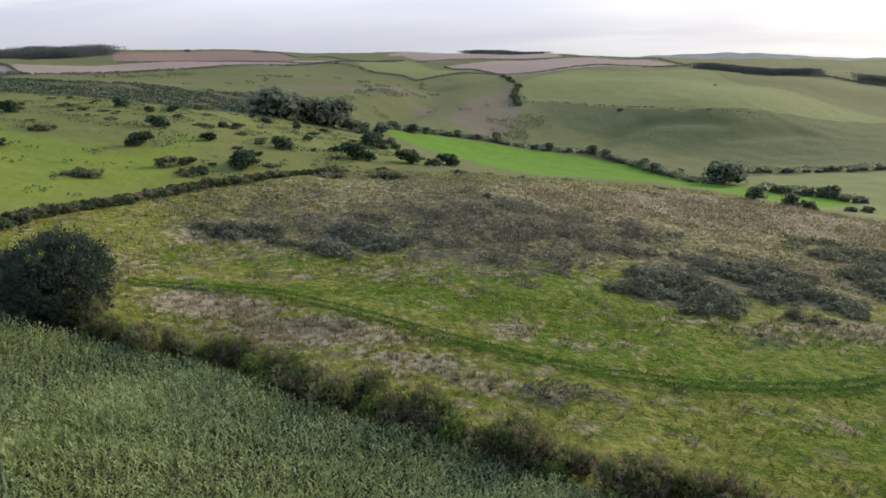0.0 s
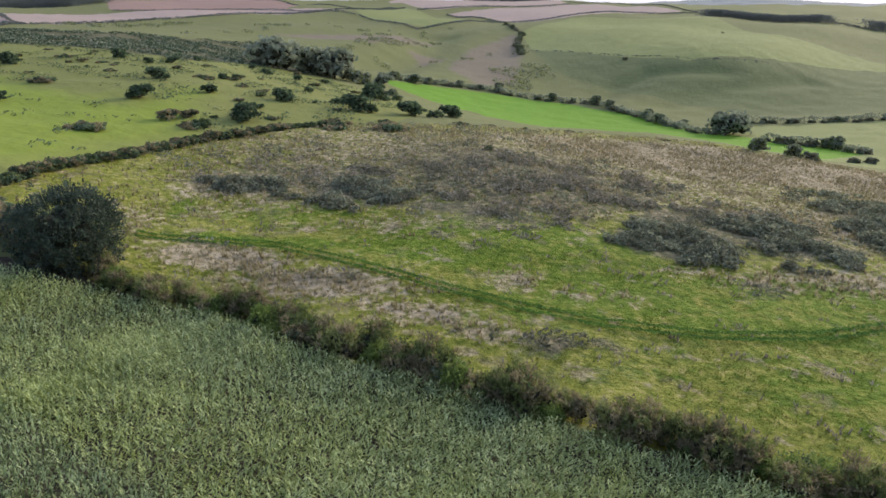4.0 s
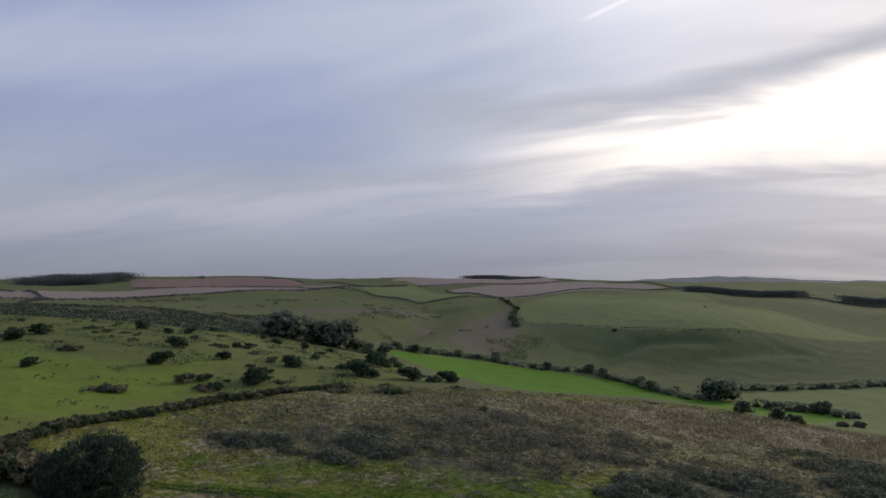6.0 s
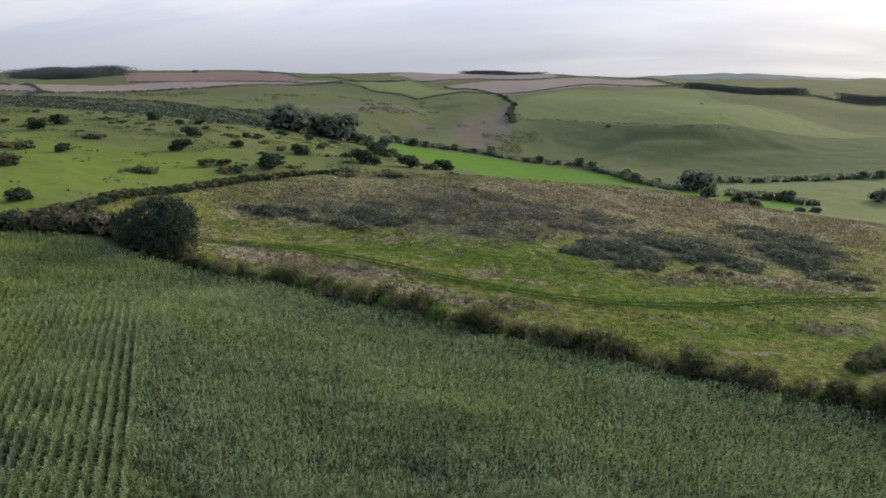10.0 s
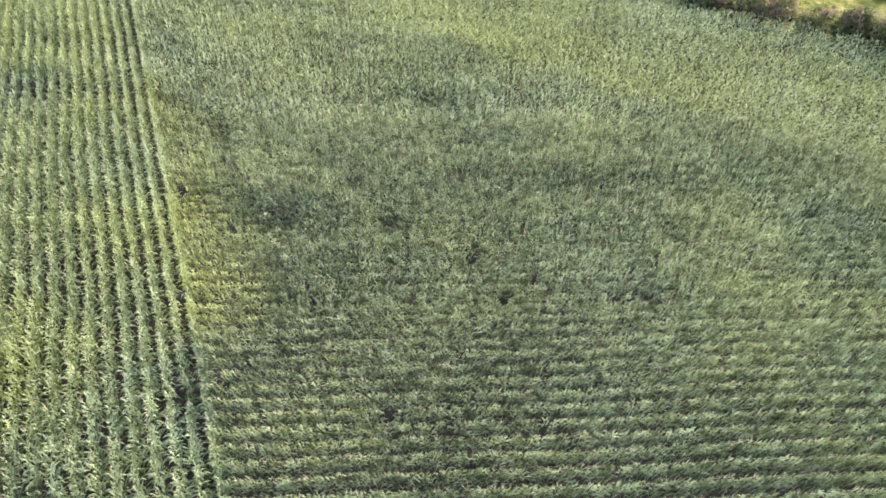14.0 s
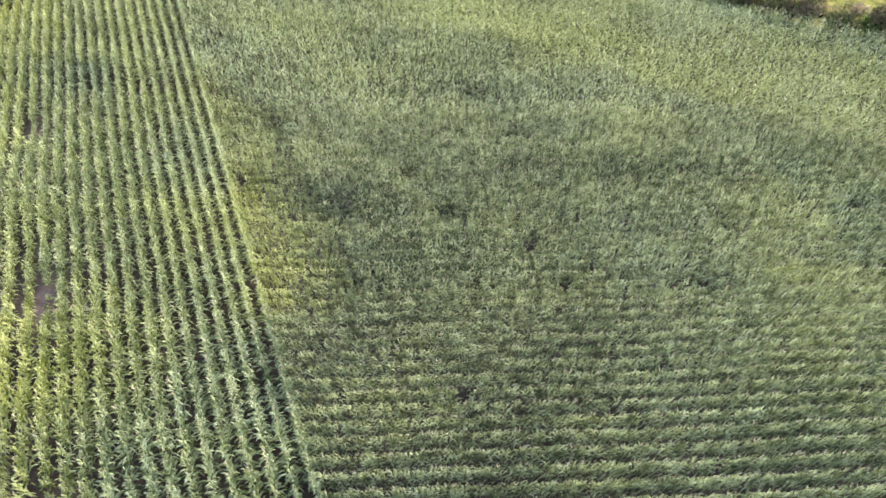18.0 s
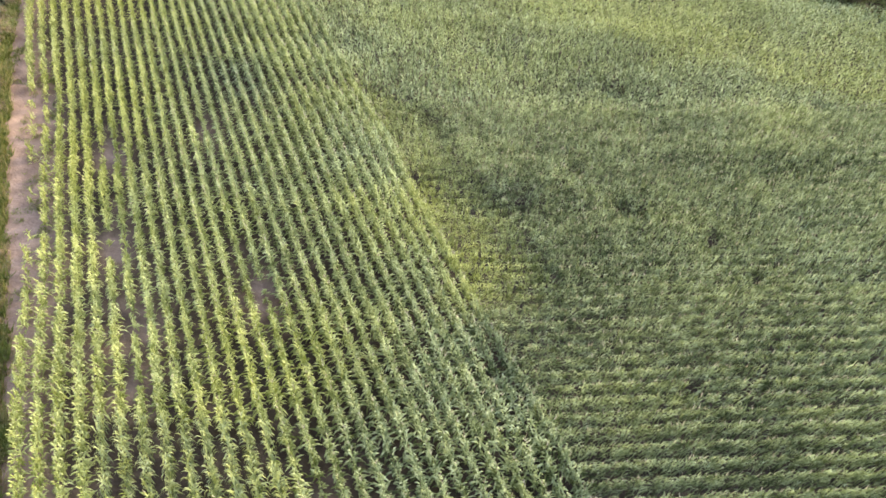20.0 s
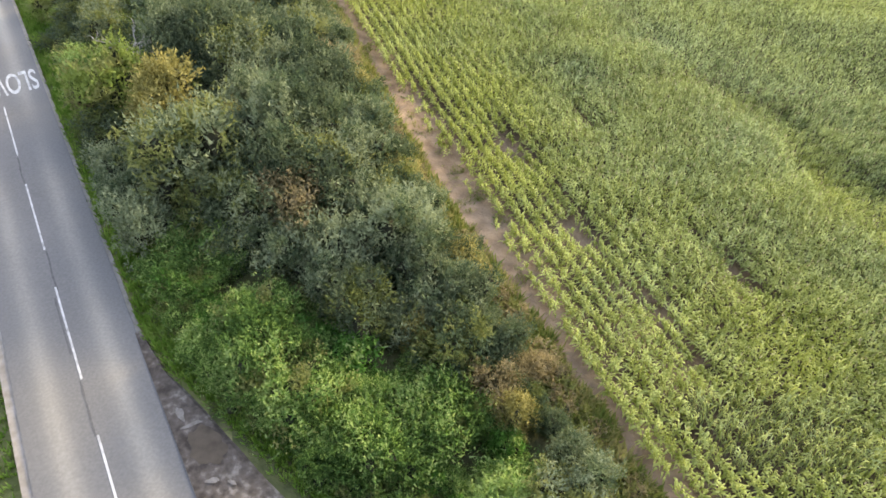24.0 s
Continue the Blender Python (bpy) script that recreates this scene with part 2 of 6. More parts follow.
MAT["leaf_tree"] = material("leaf_tree", [(0.028, 0.044, 0.032), (0.055, 0.08, 0.052), (0.105, 0.14, 0.09)], 0.8, island=0.4, rough=0.6, thin=0.4)
MAT["leaf_grey"] = material("leaf_grey", [(0.075, 0.11, 0.062), (0.15, 0.195, 0.112), (0.27, 0.325, 0.20)], 1.2, island=0.4, obj=0.55, thin=0.45)
MAT["leaf_mid"] = material("leaf_mid", [(0.096, 0.150, 0.036), (0.174, 0.250, 0.060), (0.276, 0.356, 0.102)], 1.0, island=0.4, obj=0.55, thin=0.48)
MAT["leaf_bramble"] = material("leaf_bramble", [(0.062, 0.13, 0.034), (0.17, 0.305, 0.082), (0.36, 0.48, 0.18)], 0.5, island=0.5, obj=0.25, big=0.3, big_scale=0.25, thin=0.48)
MAT["leaf_ochre"] = material("leaf_ochre", [(0.19, 0.18, 0.06), (0.33, 0.305, 0.11), (0.48, 0.43, 0.18)], 1.0, island=0.4, obj=0.25, thin=0.4)
MAT["leaf_brown"] = material("leaf_brown", [(0.145, 0.132, 0.072), (0.24, 0.208, 0.116), (0.37, 0.308, 0.178)], 1.0, island=0.4, obj=0.3, thin=0.45)
MAT["bark"] = material("bark", [(0.06, 0.045, 0.035), (0.14, 0.11, 0.09)], 6.0, rough=0.95, bump=0.02, bump_scale=25)
# near-black crown filling: inner twigs, with the shade among them in the colour
MAT["twig_shade"] = material("twig_shade", [(0.022, 0.025, 0.014), (0.045, 0.045, 0.028)], 5.0, rough=0.95)
MAT["leaf_nettle"] = material("leaf_nettle", [(0.055, 0.15, 0.025), (0.10, 0.27, 0.05), (0.19, 0.40, 0.10)], 0.5, island=0.5, obj=0.25, thin=0.45)
MAT["asphalt"] = material("asphalt", [(0.155, 0.152, 0.148), (0.175, 0.171, 0.166), (0.195, 0.19, 0.183)], 9.0, rough=0.9, bump=0.003, bump_scale=80, big=0.7, big_scale=0.22, pale=((0.275, 0.26, 0.23), (0.34, 0.32, 0.285)))
MAT["road_paint"] = material("road_paint", [(0.30, 0.295, 0.285), (0.55, 0.545, 0.53), (0.66, 0.655, 0.64)], 3.5, rough=0.8)
MAT["dry_grass"] = material("dry_grass", [(0.20, 0.175, 0.085), (0.32, 0.275, 0.15), (0.45, 0.39, 0.24)], 0.4, island=0.4, rough=0.95, thin=0.4)
MAT["green_grass"] = material("green_grass", [(0.10, 0.165, 0.018), (0.165, 0.24, 0.028), (0.25, 0.31, 0.055)], 0.6, island=0.35, rough=0.9, thin=0.4)
MAT["verge"] = material("verge", [(0.09, 0.19, 0.025), (0.16, 0.29, 0.045), (0.25, 0.36, 0.085)], 0.8, island=0.3, rough=0.9, thin=0.4)
MAT["broken_tarmac"] = material("broken_tarmac", [(0.045, 0.037, 0.031), (0.078, 0.064, 0.055), (0.115, 0.098, 0.085), (0.22, 0.195, 0.175)], 3.2, rough=0.9, bump=0.03, bump_scale=8, big=0.7, big_scale=0.5)
MAT["dead_wood"] = material("dead_wood", [(0.25, 0.23, 0.215), (0.42, 0.395, 0.37)], 6.0, rough=0.9)


def knoll_material():
    """Rough grass that turns straw-coloured, lush or heathy by the cover on the plan, broken up by noise."""
    m = bpy.data.materials.new("knoll")
    m.use_nodes = True
    nt = m.node_tree
    bsdf = nt.nodes["Principled BSDF"]
    bsdf.inputs["Roughness"].default_value = 0.95
    bsdf.inputs["Specular IOR Level"].default_value = 0.15
    geo = nt.nodes.new("ShaderNodeNewGeometry")

    def noise_at(scale, detail=5.0):
        n = nt.nodes.new("ShaderNodeTexNoise")
        n.inputs["Scale"].default_value, n.inputs["Detail"].default_value, n.inputs["Roughness"].default_value = scale, detail, 0.65
        nt.links.new(geo.outputs["Position"], n.inputs["Vector"])
        return n.outputs["Fac"]

    def ramped(fac, stops):
        n = nt.nodes.new("ShaderNodeValToRGB")
        e = n.color_ramp.elements
        e[0].position, e[0].color = stops[0][0], (*stops[0][1], 1)
        e[1].position, e[1].color = stops[-1][0], (*stops[-1][1], 1)
        for p, c in stops[1:-1]:
            e.new(p).color = (*c, 1)
        nt.links.new(fac, n.inputs[0])
        return n.outputs[0]

    def mask(key, fac, lo, hi, gain=1.0):
        a = nt.nodes.new("ShaderNodeAttribute")
        a.attribute_name = key
        s = nt.nodes.new("ShaderNodeMath")
        s.operation = "MULTIPLY_ADD"
        nt.links.new(fac, s.inputs[0])
        s.inputs[1].default_value = 2.6
        nt.links.new(a.outputs["Fac"], s.inputs[2])
        r = nt.nodes.new("ShaderNodeMapRange")
        r.inputs["From Min"].default_value, r.inputs["From Max"].default_value, r.inputs["To Max"].default_value = lo, hi, gain
        nt.links.new(s.outputs[0], r.inputs["Value"])
        return r.outputs[0]

    def mix(fac, a, b):
        n = nt.nodes.new("ShaderNodeMix")
        n.data_type = "RGBA"
        nt.links.new(fac, n.inputs[0])
        nt.links.new(a, n.inputs[6])
        nt.links.new(b, n.inputs[7])
        return n.outputs[2]

    n1, n2, n3 = noise_at(0.42, 6.0), noise_at(1.6), noise_at(0.24, 6.0)
    n4, n5 = noise_at(0.9, 5.0), noise_at(0.27, 6.0)
    grass = ramped(n4, [(0.3, (0.105, 0.135, 0.016)), (0.44, (0.19, 0.215, 0.03)), (0.56, (0.275, 0.28, 0.052)), (0.68, (0.40, 0.35, 0.12))])
    lush = ramped(n4, [(0.3, (0.06, 0.105, 0.007)), (0.5, (0.12, 0.195, 0.013)), (0.66, (0.225, 0.268, 0.04))])
    dry = ramped(n4, [(0.3, (0.13, 0.108, 0.055)), (0.45, (0.31, 0.255, 0.145)), (0.64, (0.52, 0.43, 0.28))])
    dark = ramped(n4, [(0.32, (0.05, 0.056, 0.032)), (0.44, (0.11, 0.108, 0.062)), (0.56, (0.19, 0.165, 0.098)), (0.68, (0.36, 0.295, 0.185))])
    dead = ramped(n2, [(0.3, (0.12, 0.095, 0.05)), (0.7, (0.29, 0.235, 0.14))])
    col = mix(mask("dry", n4, 1.7, 2.15), grass, dry)
    col = mix(mask("none", n1, 1.44, 1.64, 0.6), col, dry)
    col = mix(mask("none", n5, 1.48, 1.66, 0.5), col, dead)
    col = mix(mask("lush", n1, 1.72, 2.05, 0.95), col, lush)
    col = mix(mask("none", n3, 1.5, 1.64, 0.75), col, dry)
    col = mix(mask("dark", n5, 1.5, 2.1, 0.9), col, dark)
    nt.links.new(col, bsdf.inputs["Base Color"])
    bn = nt.nodes.new("ShaderNodeBump")
    bn.inputs["Distance"].default_value = 0.8
    nt.links.new(n2, bn.inputs["Height"])
    nt.links.new(bn.outputs[0], bsdf.inputs["Normal"])
    return m


MAT["knoll"] = knoll_material()


def downland_material():
    """The far country in one sheet: a base of rough grass, and over it each field where its edge distance, kept on the mesh, is above nought."""
    m = bpy.data.materials.new("downland")
    m.use_nodes = True
    nt = m.node_tree
    bsdf = nt.nodes["Principled BSDF"]
    bsdf.inputs["Roughness"].default_value = 0.95
    bsdf.inputs["Specular IOR Level"].default_value = 0.15
    geo = nt.nodes.new("ShaderNodeNewGeometry")

    def noise_at(scale, detail, stretch=(1, 1, 1)):
        mp = nt.nodes.new("ShaderNodeMapping")
        mp.inputs["Scale"].default_value = stretch
        nt.links.new(geo.outputs["Position"], mp.inputs["Vector"])
        n = nt.nodes.new("ShaderNodeTexNoise")
        n.inputs["Scale"].default_value, n.inputs["Detail"].default_value, n.inputs["Roughness"].default_value = scale, detail, 0.62
        nt.links.new(mp.outputs[0], n.inputs["Vector"])
        return n.outputs["Fac"]

    def blend(a, b, k):
        n = nt.nodes.new("ShaderNodeMath")
        n.operation = "MULTIPLY_ADD"
        nt.links.new(b, n.inputs[0])
        n.inputs[1].default_value = k
        q = nt.nodes.new("ShaderNodeMath")
        q.operation = "MULTIPLY_ADD"
        nt.links.new(a, q.inputs[0])
        q.inputs[1].default_value = 1 - k
        nt.links.new(n.outputs[0], q.inputs[2])
        return q.outputs[0]

    small, mid, wide = noise_at(0.35, 6.0), noise_at(0.05, 6.0), noise_at(0.012, 5.0)
    streak = noise_at(0.06, 4.0, (1, 0.15, 1))
    rough, broad, tilled = blend(small, mid, 0.5), blend(mid, wide, 0.55), blend(wide, streak, 0.5)

    def shades(fac, colors):
        n = nt.nodes.new("ShaderNodeValToRGB")
        e = n.color_ramp.elements
        for q, c in enumerate(colors):
            p = 0.36 + 0.28 * q / (len(colors) - 1)
            if q == 0:
                e[0].position, e[0].color = p, (*c, 1)
            elif q == len(colors) - 1:
                e[len(e) - 1].position, e[len(e) - 1].color = p, (*c, 1)
            else:
                e.new(p).color = (*c, 1)
        nt.links.new(fac, n.inputs[0])
        return n.outputs[0]

    def within(key, soft=0.1, ragged=None, amount=0.0):
        a = nt.nodes.new("ShaderNodeAttribute")
        a.attribute_name = key
        fac = a.outputs["Fac"]
        if ragged is not None:
            q = nt.nodes.new("ShaderNodeMath")
            q.operation = "MULTIPLY_ADD"
            nt.links.new(ragged, q.inputs[0])
            q.inputs[1].default_value = amount
            sub = nt.nodes.new("ShaderNodeMath")
            sub.operation = "SUBTRACT"
            nt.links.new(fac, sub.inputs[0])
            sub.inputs[1].default_value = amount * 0.5
            nt.links.new(sub.outputs[0], q.inputs[2])
            fac = q.outputs[0]
        n = nt.nodes.new("ShaderNodeMapRange")
        n.inputs["From Min"].default_value, n.inputs["From Max"].default_value = -soft, soft
        nt.links.new(fac, n.inputs["Value"])
        return n.outputs[0]

    def over(fac, a, b):
        n = nt.nodes.new("ShaderNodeMix")
        n.data_type = "RGBA"
        nt.links.new(fac, n.inputs[0])
        nt.links.new(a, n.inputs[6])
        nt.links.new(b, n.inputs[7])
        return n.outputs[2]

    col = shades(broad, [(0.062, 0.08, 0.025), (0.108, 0.131, 0.038), (0.165, 0.174, 0.062)])
    # farthest hills: distance haze is put into this pale blue-grey base colour
    col = over(within("far_hill_haze"), col, shades(wide, [(0.20, 0.225, 0.215), (0.27, 0.29, 0.27)]))
    col = over(within("bracken", 0.5, mid, 2.5), col, shades(broad, [(0.125, 0.10, 0.06), (0.20, 0.165, 0.105)]))
    turf = shades(rough, [(0.034, 0.04, 0.016), (0.07, 0.088, 0.018), (0.115, 0.155, 0.02), (0.19, 0.20, 0.052)])
    graze = shades(rough, [(0.085, 0.13, 0.012), (0.14, 0.21, 0.016), (0.205, 0.26, 0.034)])
    turf = over(within("pale", 0.7, mid, 3.0), turf, graze)
    col = over(within("pasture"), col, turf)
    col = over(within("heath", 0.6, mid, 3.0), col, shades(rough, [(0.035, 0.037, 0.022), (0.06, 0.06, 0.034), (0.115, 0.11, 0.052)]))
    col = over(within("green_field"), col, shades(tilled, [(0.09, 0.21, 0.012), (0.125, 0.26, 0.018)]))
    # steep hillside turned from the sun: its shade is put into darker grass
    col = over(within("slope", 0.5, mid, 1.5), col, shades(broad, [(0.052, 0.082, 0.026), (0.08, 0.114, 0.037), (0.125, 0.146, 0.054)]))
    col = over(within("hill_field"), col, shades(tilled, [(0.122, 0.165, 0.044), (0.165, 0.21, 0.058), (0.212, 0.236, 0.078)]))
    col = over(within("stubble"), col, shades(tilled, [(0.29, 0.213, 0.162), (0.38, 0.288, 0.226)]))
    col = over(within("plough"), col, shades(tilled, [(0.235, 0.145, 0.105), (0.31, 0.20, 0.15)]))
    nt.links.new(col, bsdf.inputs["Base Color"])
    bn = nt.nodes.new("ShaderNodeBump")
    bn.inputs["Distance"].default_value = 0.5
    nt.links.new(small, bn.inputs["Height"])
    nt.links.new(bn.outputs[0], bsdf.inputs["Normal"])
    return m


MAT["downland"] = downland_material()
MAT["scrub_floor"] = material("scrub_floor", [(0.05, 0.06, 0.025), (0.09, 0.10, 0.04), (0.13, 0.12, 0.06)], 1.2, rough=0.95, bump=0.1, bump_scale=5)
MAT["heather"] = material("heather", [(0.097, 0.103, 0.064), (0.161, 0.162, 0.103), (0.244, 0.240, 0.157)], 0.8, island=0.4, rough=0.95, thin=0.3)
# valley leaves, lightened in colour to carry the haze of distance
MAT["leaf_far_haze"] = material("leaf_far_haze", [(0.14, 0.165, 0.11), (0.225, 0.26, 0.18), (0.325, 0.36, 0.25)], 0.4, island=0.4, obj=0.3, rough=0.9, thin=0.48)
MAT["gravel"] = material("gravel", [(0.22, 0.195, 0.165), (0.33, 0.30, 0.27)], 3.0, rough=0.95, bump=0.02, bump_scale=15)
MAT["brown_stain"] = material("brown_stain", [(0.06, 0.046, 0.034), (0.10, 0.08, 0.06)], 2.5, rough=0.7)
MAT["pale_chip"] = material("pale_chip", [(0.15, 0.135, 0.12), (0.25, 0.23, 0.21)], 5.0, rough=0.9)
MAT["leaf_olive"] = material("leaf_olive", [(0.095, 0.125, 0.042), (0.17, 0.205, 0.07), (0.28, 0.305, 0.115)], 1.0, island=0.4, obj=0.55, thin=0.42)
MAT["rank_grass"] = material("rank_grass", [(0.125, 0.175, 0.042), (0.213, 0.250, 0.072), (0.362, 0.331, 0.144)], 0.8, island=0.45, rough=0.9, thin=0.48)
MAT["leaf_shade"] = material("leaf_shade", [(0.08, 0.10, 0.064), (0.19, 0.215, 0.142), (0.36, 0.385, 0.26)], 1.0, island=0.4, big=0.4, big_scale=0.2, thin=0.42)
MAT["rank_floor"] = material("rank_floor", [(0.075, 0.09, 0.03), (0.13, 0.145, 0.05), (0.20, 0.18, 0.09)], 1.0, rough=0.95, bump=0.08, bump_scale=6)
# far hedges and woods: aerial haze painted in as pale grey leaf tones
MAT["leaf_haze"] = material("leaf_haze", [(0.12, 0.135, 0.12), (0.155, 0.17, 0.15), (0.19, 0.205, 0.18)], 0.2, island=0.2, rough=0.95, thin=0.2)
MAT["dead_stem"] = material("dead_stem", [(0.168, 0.152, 0.108), (0.263, 0.236, 0.176), (0.389, 0.352, 0.270)], 0.8, island=0.45, rough=0.95, thin=0.35)


# ---- mesh helpers ----
def quick_mesh(name, verts, faces, mats, index=None, smooth=False):
    """A mesh from arrays; faces is (n, k), all of one size."""
    me = bpy.data.meshes.new(name)
    verts, faces = np.asarray(verts, np.float32), np.asarray(faces, np.int32)
    n, k = faces.shape
    me.vertices.add(len(verts))
    me.vertices.foreach_set("co", verts.ravel())
    me.loops.add(n * k)
    me.loops.foreach_set("vertex_index", faces.ravel())
    me.polygons.add(n)
    me.polygons.foreach_set("loop_start", np.arange(0, n * k, k, dtype=np.int32))
    for m in mats:
        me.materials.append(m)
    if index is not None:
        me.polygons.foreach_set("material_index", np.asarray(index, np.int32))
    me.polygons.foreach_set("use_smooth", np.full(n, smooth))
    me.update(calc_edges=True)
    return me


def part(name, me, parent, label=""):
    """One mesh object under a thing or a part."""
    ob = new(name, me)
    ob.parent = parent
    if label:
        ob["label"] = label
    return ob


def inside(x, y, poly):
    """Which of the places lie in a polygon of the plan."""
    x, y = np.asarray(x), np.asarray(y)
    hit = np.zeros(x.shape, bool)
    for (x0, y0), (x1, y1) in zip(poly, poly[1:] + poly[:1]):
        if y0 != y1:
            hit ^= ((y0 > y) != (y1 > y)) & (x < (x1 - x0) * (y - y0) / (y1 - y0) + x0)
    return hit


def along(line, step):
    """Places every step metres along a line of the plan, with the direction."""
    pts = np.array(line, float)
    seg = np.hypot(*np.diff(pts, axis=0).T)
    s = np.concatenate([[0], np.cumsum(seg)])
    d = np.arange(step / 2, s[-1], step)
    x, y = np.interp(d, s, pts[:, 0]), np.interp(d, s, pts[:, 1])
    i = np.clip(np.searchsorted(s, d) - 1, 0, len(seg) - 1)
    w = np.diff(pts, axis=0)[i] / seg[i][:, None]
    return np.stack([x, y], 1), w


# ---- the plan ----
HEDGE = [(-46, 60), (-36.5, 56), (-28, 54), (-16, 47.6), (-2.3, 42), (10, 36), (20.5, 30.6), (32, 25.4), (46, 19.5), (70, 11)]
TOP = [(-92, 56), (-72, 59), (-57, 60.5), (-48, 59.5)] + HEDGE[1:]      # the upper side of the maize field
LINE = lambda y: -36.3 - 0.415 * (y + 22)          # the outermost row of the headland
EDGE = lambda y: LINE(y) - 0.75 * np.exp(-((y - 1) / 18) ** 2)          # the field's side along the bare strip
TURN = lambda y: -14.6 - 0.425 * (y + 18.6)        # where headland rows meet the cross rows
KERB = lambda y: -56.6 - 0.627 * (y + 16.7)        # the road's edge on the scrub's side
HEDGE_B = [(-46, 61), (-57, 66), (-64, 74), (-65, 90), (-60, 110), (-53, 126), (-44, 139), (-34, 152)]
CREST = [(-34, 152), (-21, 158), (0, 167), (24, 174), (45, 172), (70, 171), (95, 163), (130, 145), (170, 120)]
PASTURE = [(-34, 152), (-21, 158), (-12, 200), (-28, 245), (-60, 288), (-86, 282), (-109, 248), (-155, 261), (-195, 270), (-260, 280), (-300, 200), (-210, 60), (-110, 62), (-57, 66), (-64, 74), (-65, 90), (-60, 110), (-53, 126), (-44, 139)]
HEATH = [(-258, 363), (-204, 357), (-162, 383), (-126, 433), (-83, 364), (-60, 300), (-86, 282), (-109, 248), (-155, 261), (-195, 270), (-260, 280)]
GREEN = [(-42, 340), (-19, 362), (13, 377), (51, 368), (83, 331), (107, 286), (125, 247), (134, 223), (110, 192), (85, 188), (45, 215), (12, 255), (-15, 295), (-35, 322)]
HILL = [(58, 662), (131, 824), (291, 806), (281, 683), (309, 602), (330, 493), (233, 469), (147, 449), (116, 480), (58, 567)]
STUBBLE_A = [(-427, 614), (-376, 789), (-280, 847), (-134, 933), (-192, 778), (-276, 630), (-313, 444), (-520, 470), (-620, 640)]
PLOUGH = [(-511, 1018), (-420, 1200), (-324, 1120), (-208, 991), (-218, 880), (-297, 860), (-405, 807)]
STUBBLE_B = [(-16, 941), (62, 1044), (187, 1166), (315, 986), (181, 863), (62, 816)]
STUBBLE_C = [(-118, 1190), (-60, 1420), (160, 1420), (187, 1180), (70, 1070), (-40, 966)]
SHADED_SLOPE = [(58, 566), (116, 480), (147, 449), (233, 469), (330, 493), (470, 470), (420, 380), (330, 345), (220, 335), (150, 345), (100, 390), (62, 460)]
MEADOW = [(100, 196), (134, 223), (125, 247), (107, 286), (116, 312), (300, 296), (420, 250), (330, 170), (200, 150)]
BRACKEN = [[(-12, 470), (6, 560), (50, 655), (46, 530), (32, 420), (8, 400)], [(-150, 560), (-60, 640), (-20, 600), (-70, 520)], [(-30, 480), (-10, 520), (-40, 540)]]
FOLDS = [[(78, 385), (96, 415), (120, 432), (162, 428)], [(110, 362), (148, 398), (212, 424)], [(-60, 420), (-30, 520), (-20, 640)]]
LEY = [(-137, 902), (-75, 1001), (6, 812), (-32, 715), (-109, 803)]
POOR = [(-36.8, -8.1, 1.0, 0.65), (-37.6, -5.6, 0.7, 0.6), (-28.8, -10.8, 1.1, 0.75), (-33.1, -16.3, 0.8, 0.7), (-34.0, -13.6, 0.6, 0.5), (-34.8, 2.6, 1.0, 0.6), (-39.9, -0.1, 1.2, 0.7), (-45.0, 3.6, 1.5, 0.5), (-40.2, -11.6, 0.9, 0.6), (-42.5, -5.5, 1.2, 0.6), (-24.2, -20.9, 0.7, 0.7), (-30.4, -8.0, 0.6, 0.5)]
POOR += [(-8.3, -15.2, 0.45, 0.7), (-2.8, -8.1, 0.45, 0.65), (3.2, -7.6, 0.5, 0.6), (-9.1, -2.6, 1.0, 0.5), (-15.3, -2.4, 0.9, 0.5), (-11.6, 0.9, 0.9, 0.5), (7.5, -2.5, 0.8, 0.6), (-7.2, 11.3, 1.4, 0.5), (-21.8, -4.8, 0.6, 0.6), (-17.4, -14.6, 0.9, 0.45), (4.9, -7.4, 0.8, 0.5), (-20.5, 5.9, 0.9, 0.5), (-4.4, -5.3, 0.6, 0.6)]
hx, hy = np.array(HEDGE).T
HEDGE_Y = lambda x: np.interp(x, hx, hy)
# ellipses of ground cover on the knoll: x, y, half-width, half-depth, strength
DARK = [(24, 84.5, 8.5, 6.5, 1.2), (41.5, 91, 7.0, 9.5, 1.2), (36, 103, 11, 6, 0.85), (68, 112, 8, 13, 1.1), (-37, 97, 6, 3, 1.1), (-22, 97, 9, 6, 0.95), (4, 112, 26, 22, 0.9), (3.5, 53.6, 5.5, 1.7, 0.8), (-2, 93, 14, 9, 0.85), (-10, 108, 10, 7, 0.8), (16, 112, 18, 14, 0.8), (-36, 72.3, 5, 1.2, 0.8), (-19, 65.5, 4, 1.6, 0.6), (30, 69, 4, 3, 0.5), (30, 120, 8, 4, 0.6), (36, 95, 19, 12, 0.9), (-28, 105, 17, 10, 0.8), (61, 92, 5.5, 13, 1.0), (44, 50.4, 5, 2.5, 0.7)]
DARK += [(3, 107, 6, 3, 0.9), (15, 106, 5, 2.6, 0.9), (-10, 106, 4, 2.2, 0.9), (-1, 124, 6, 3, 0.9), (24, 114, 6, 2.5, 0.9), (41, 104, 6, 3, 0.9), (-24, 112, 5, 2.5, 0.9)]
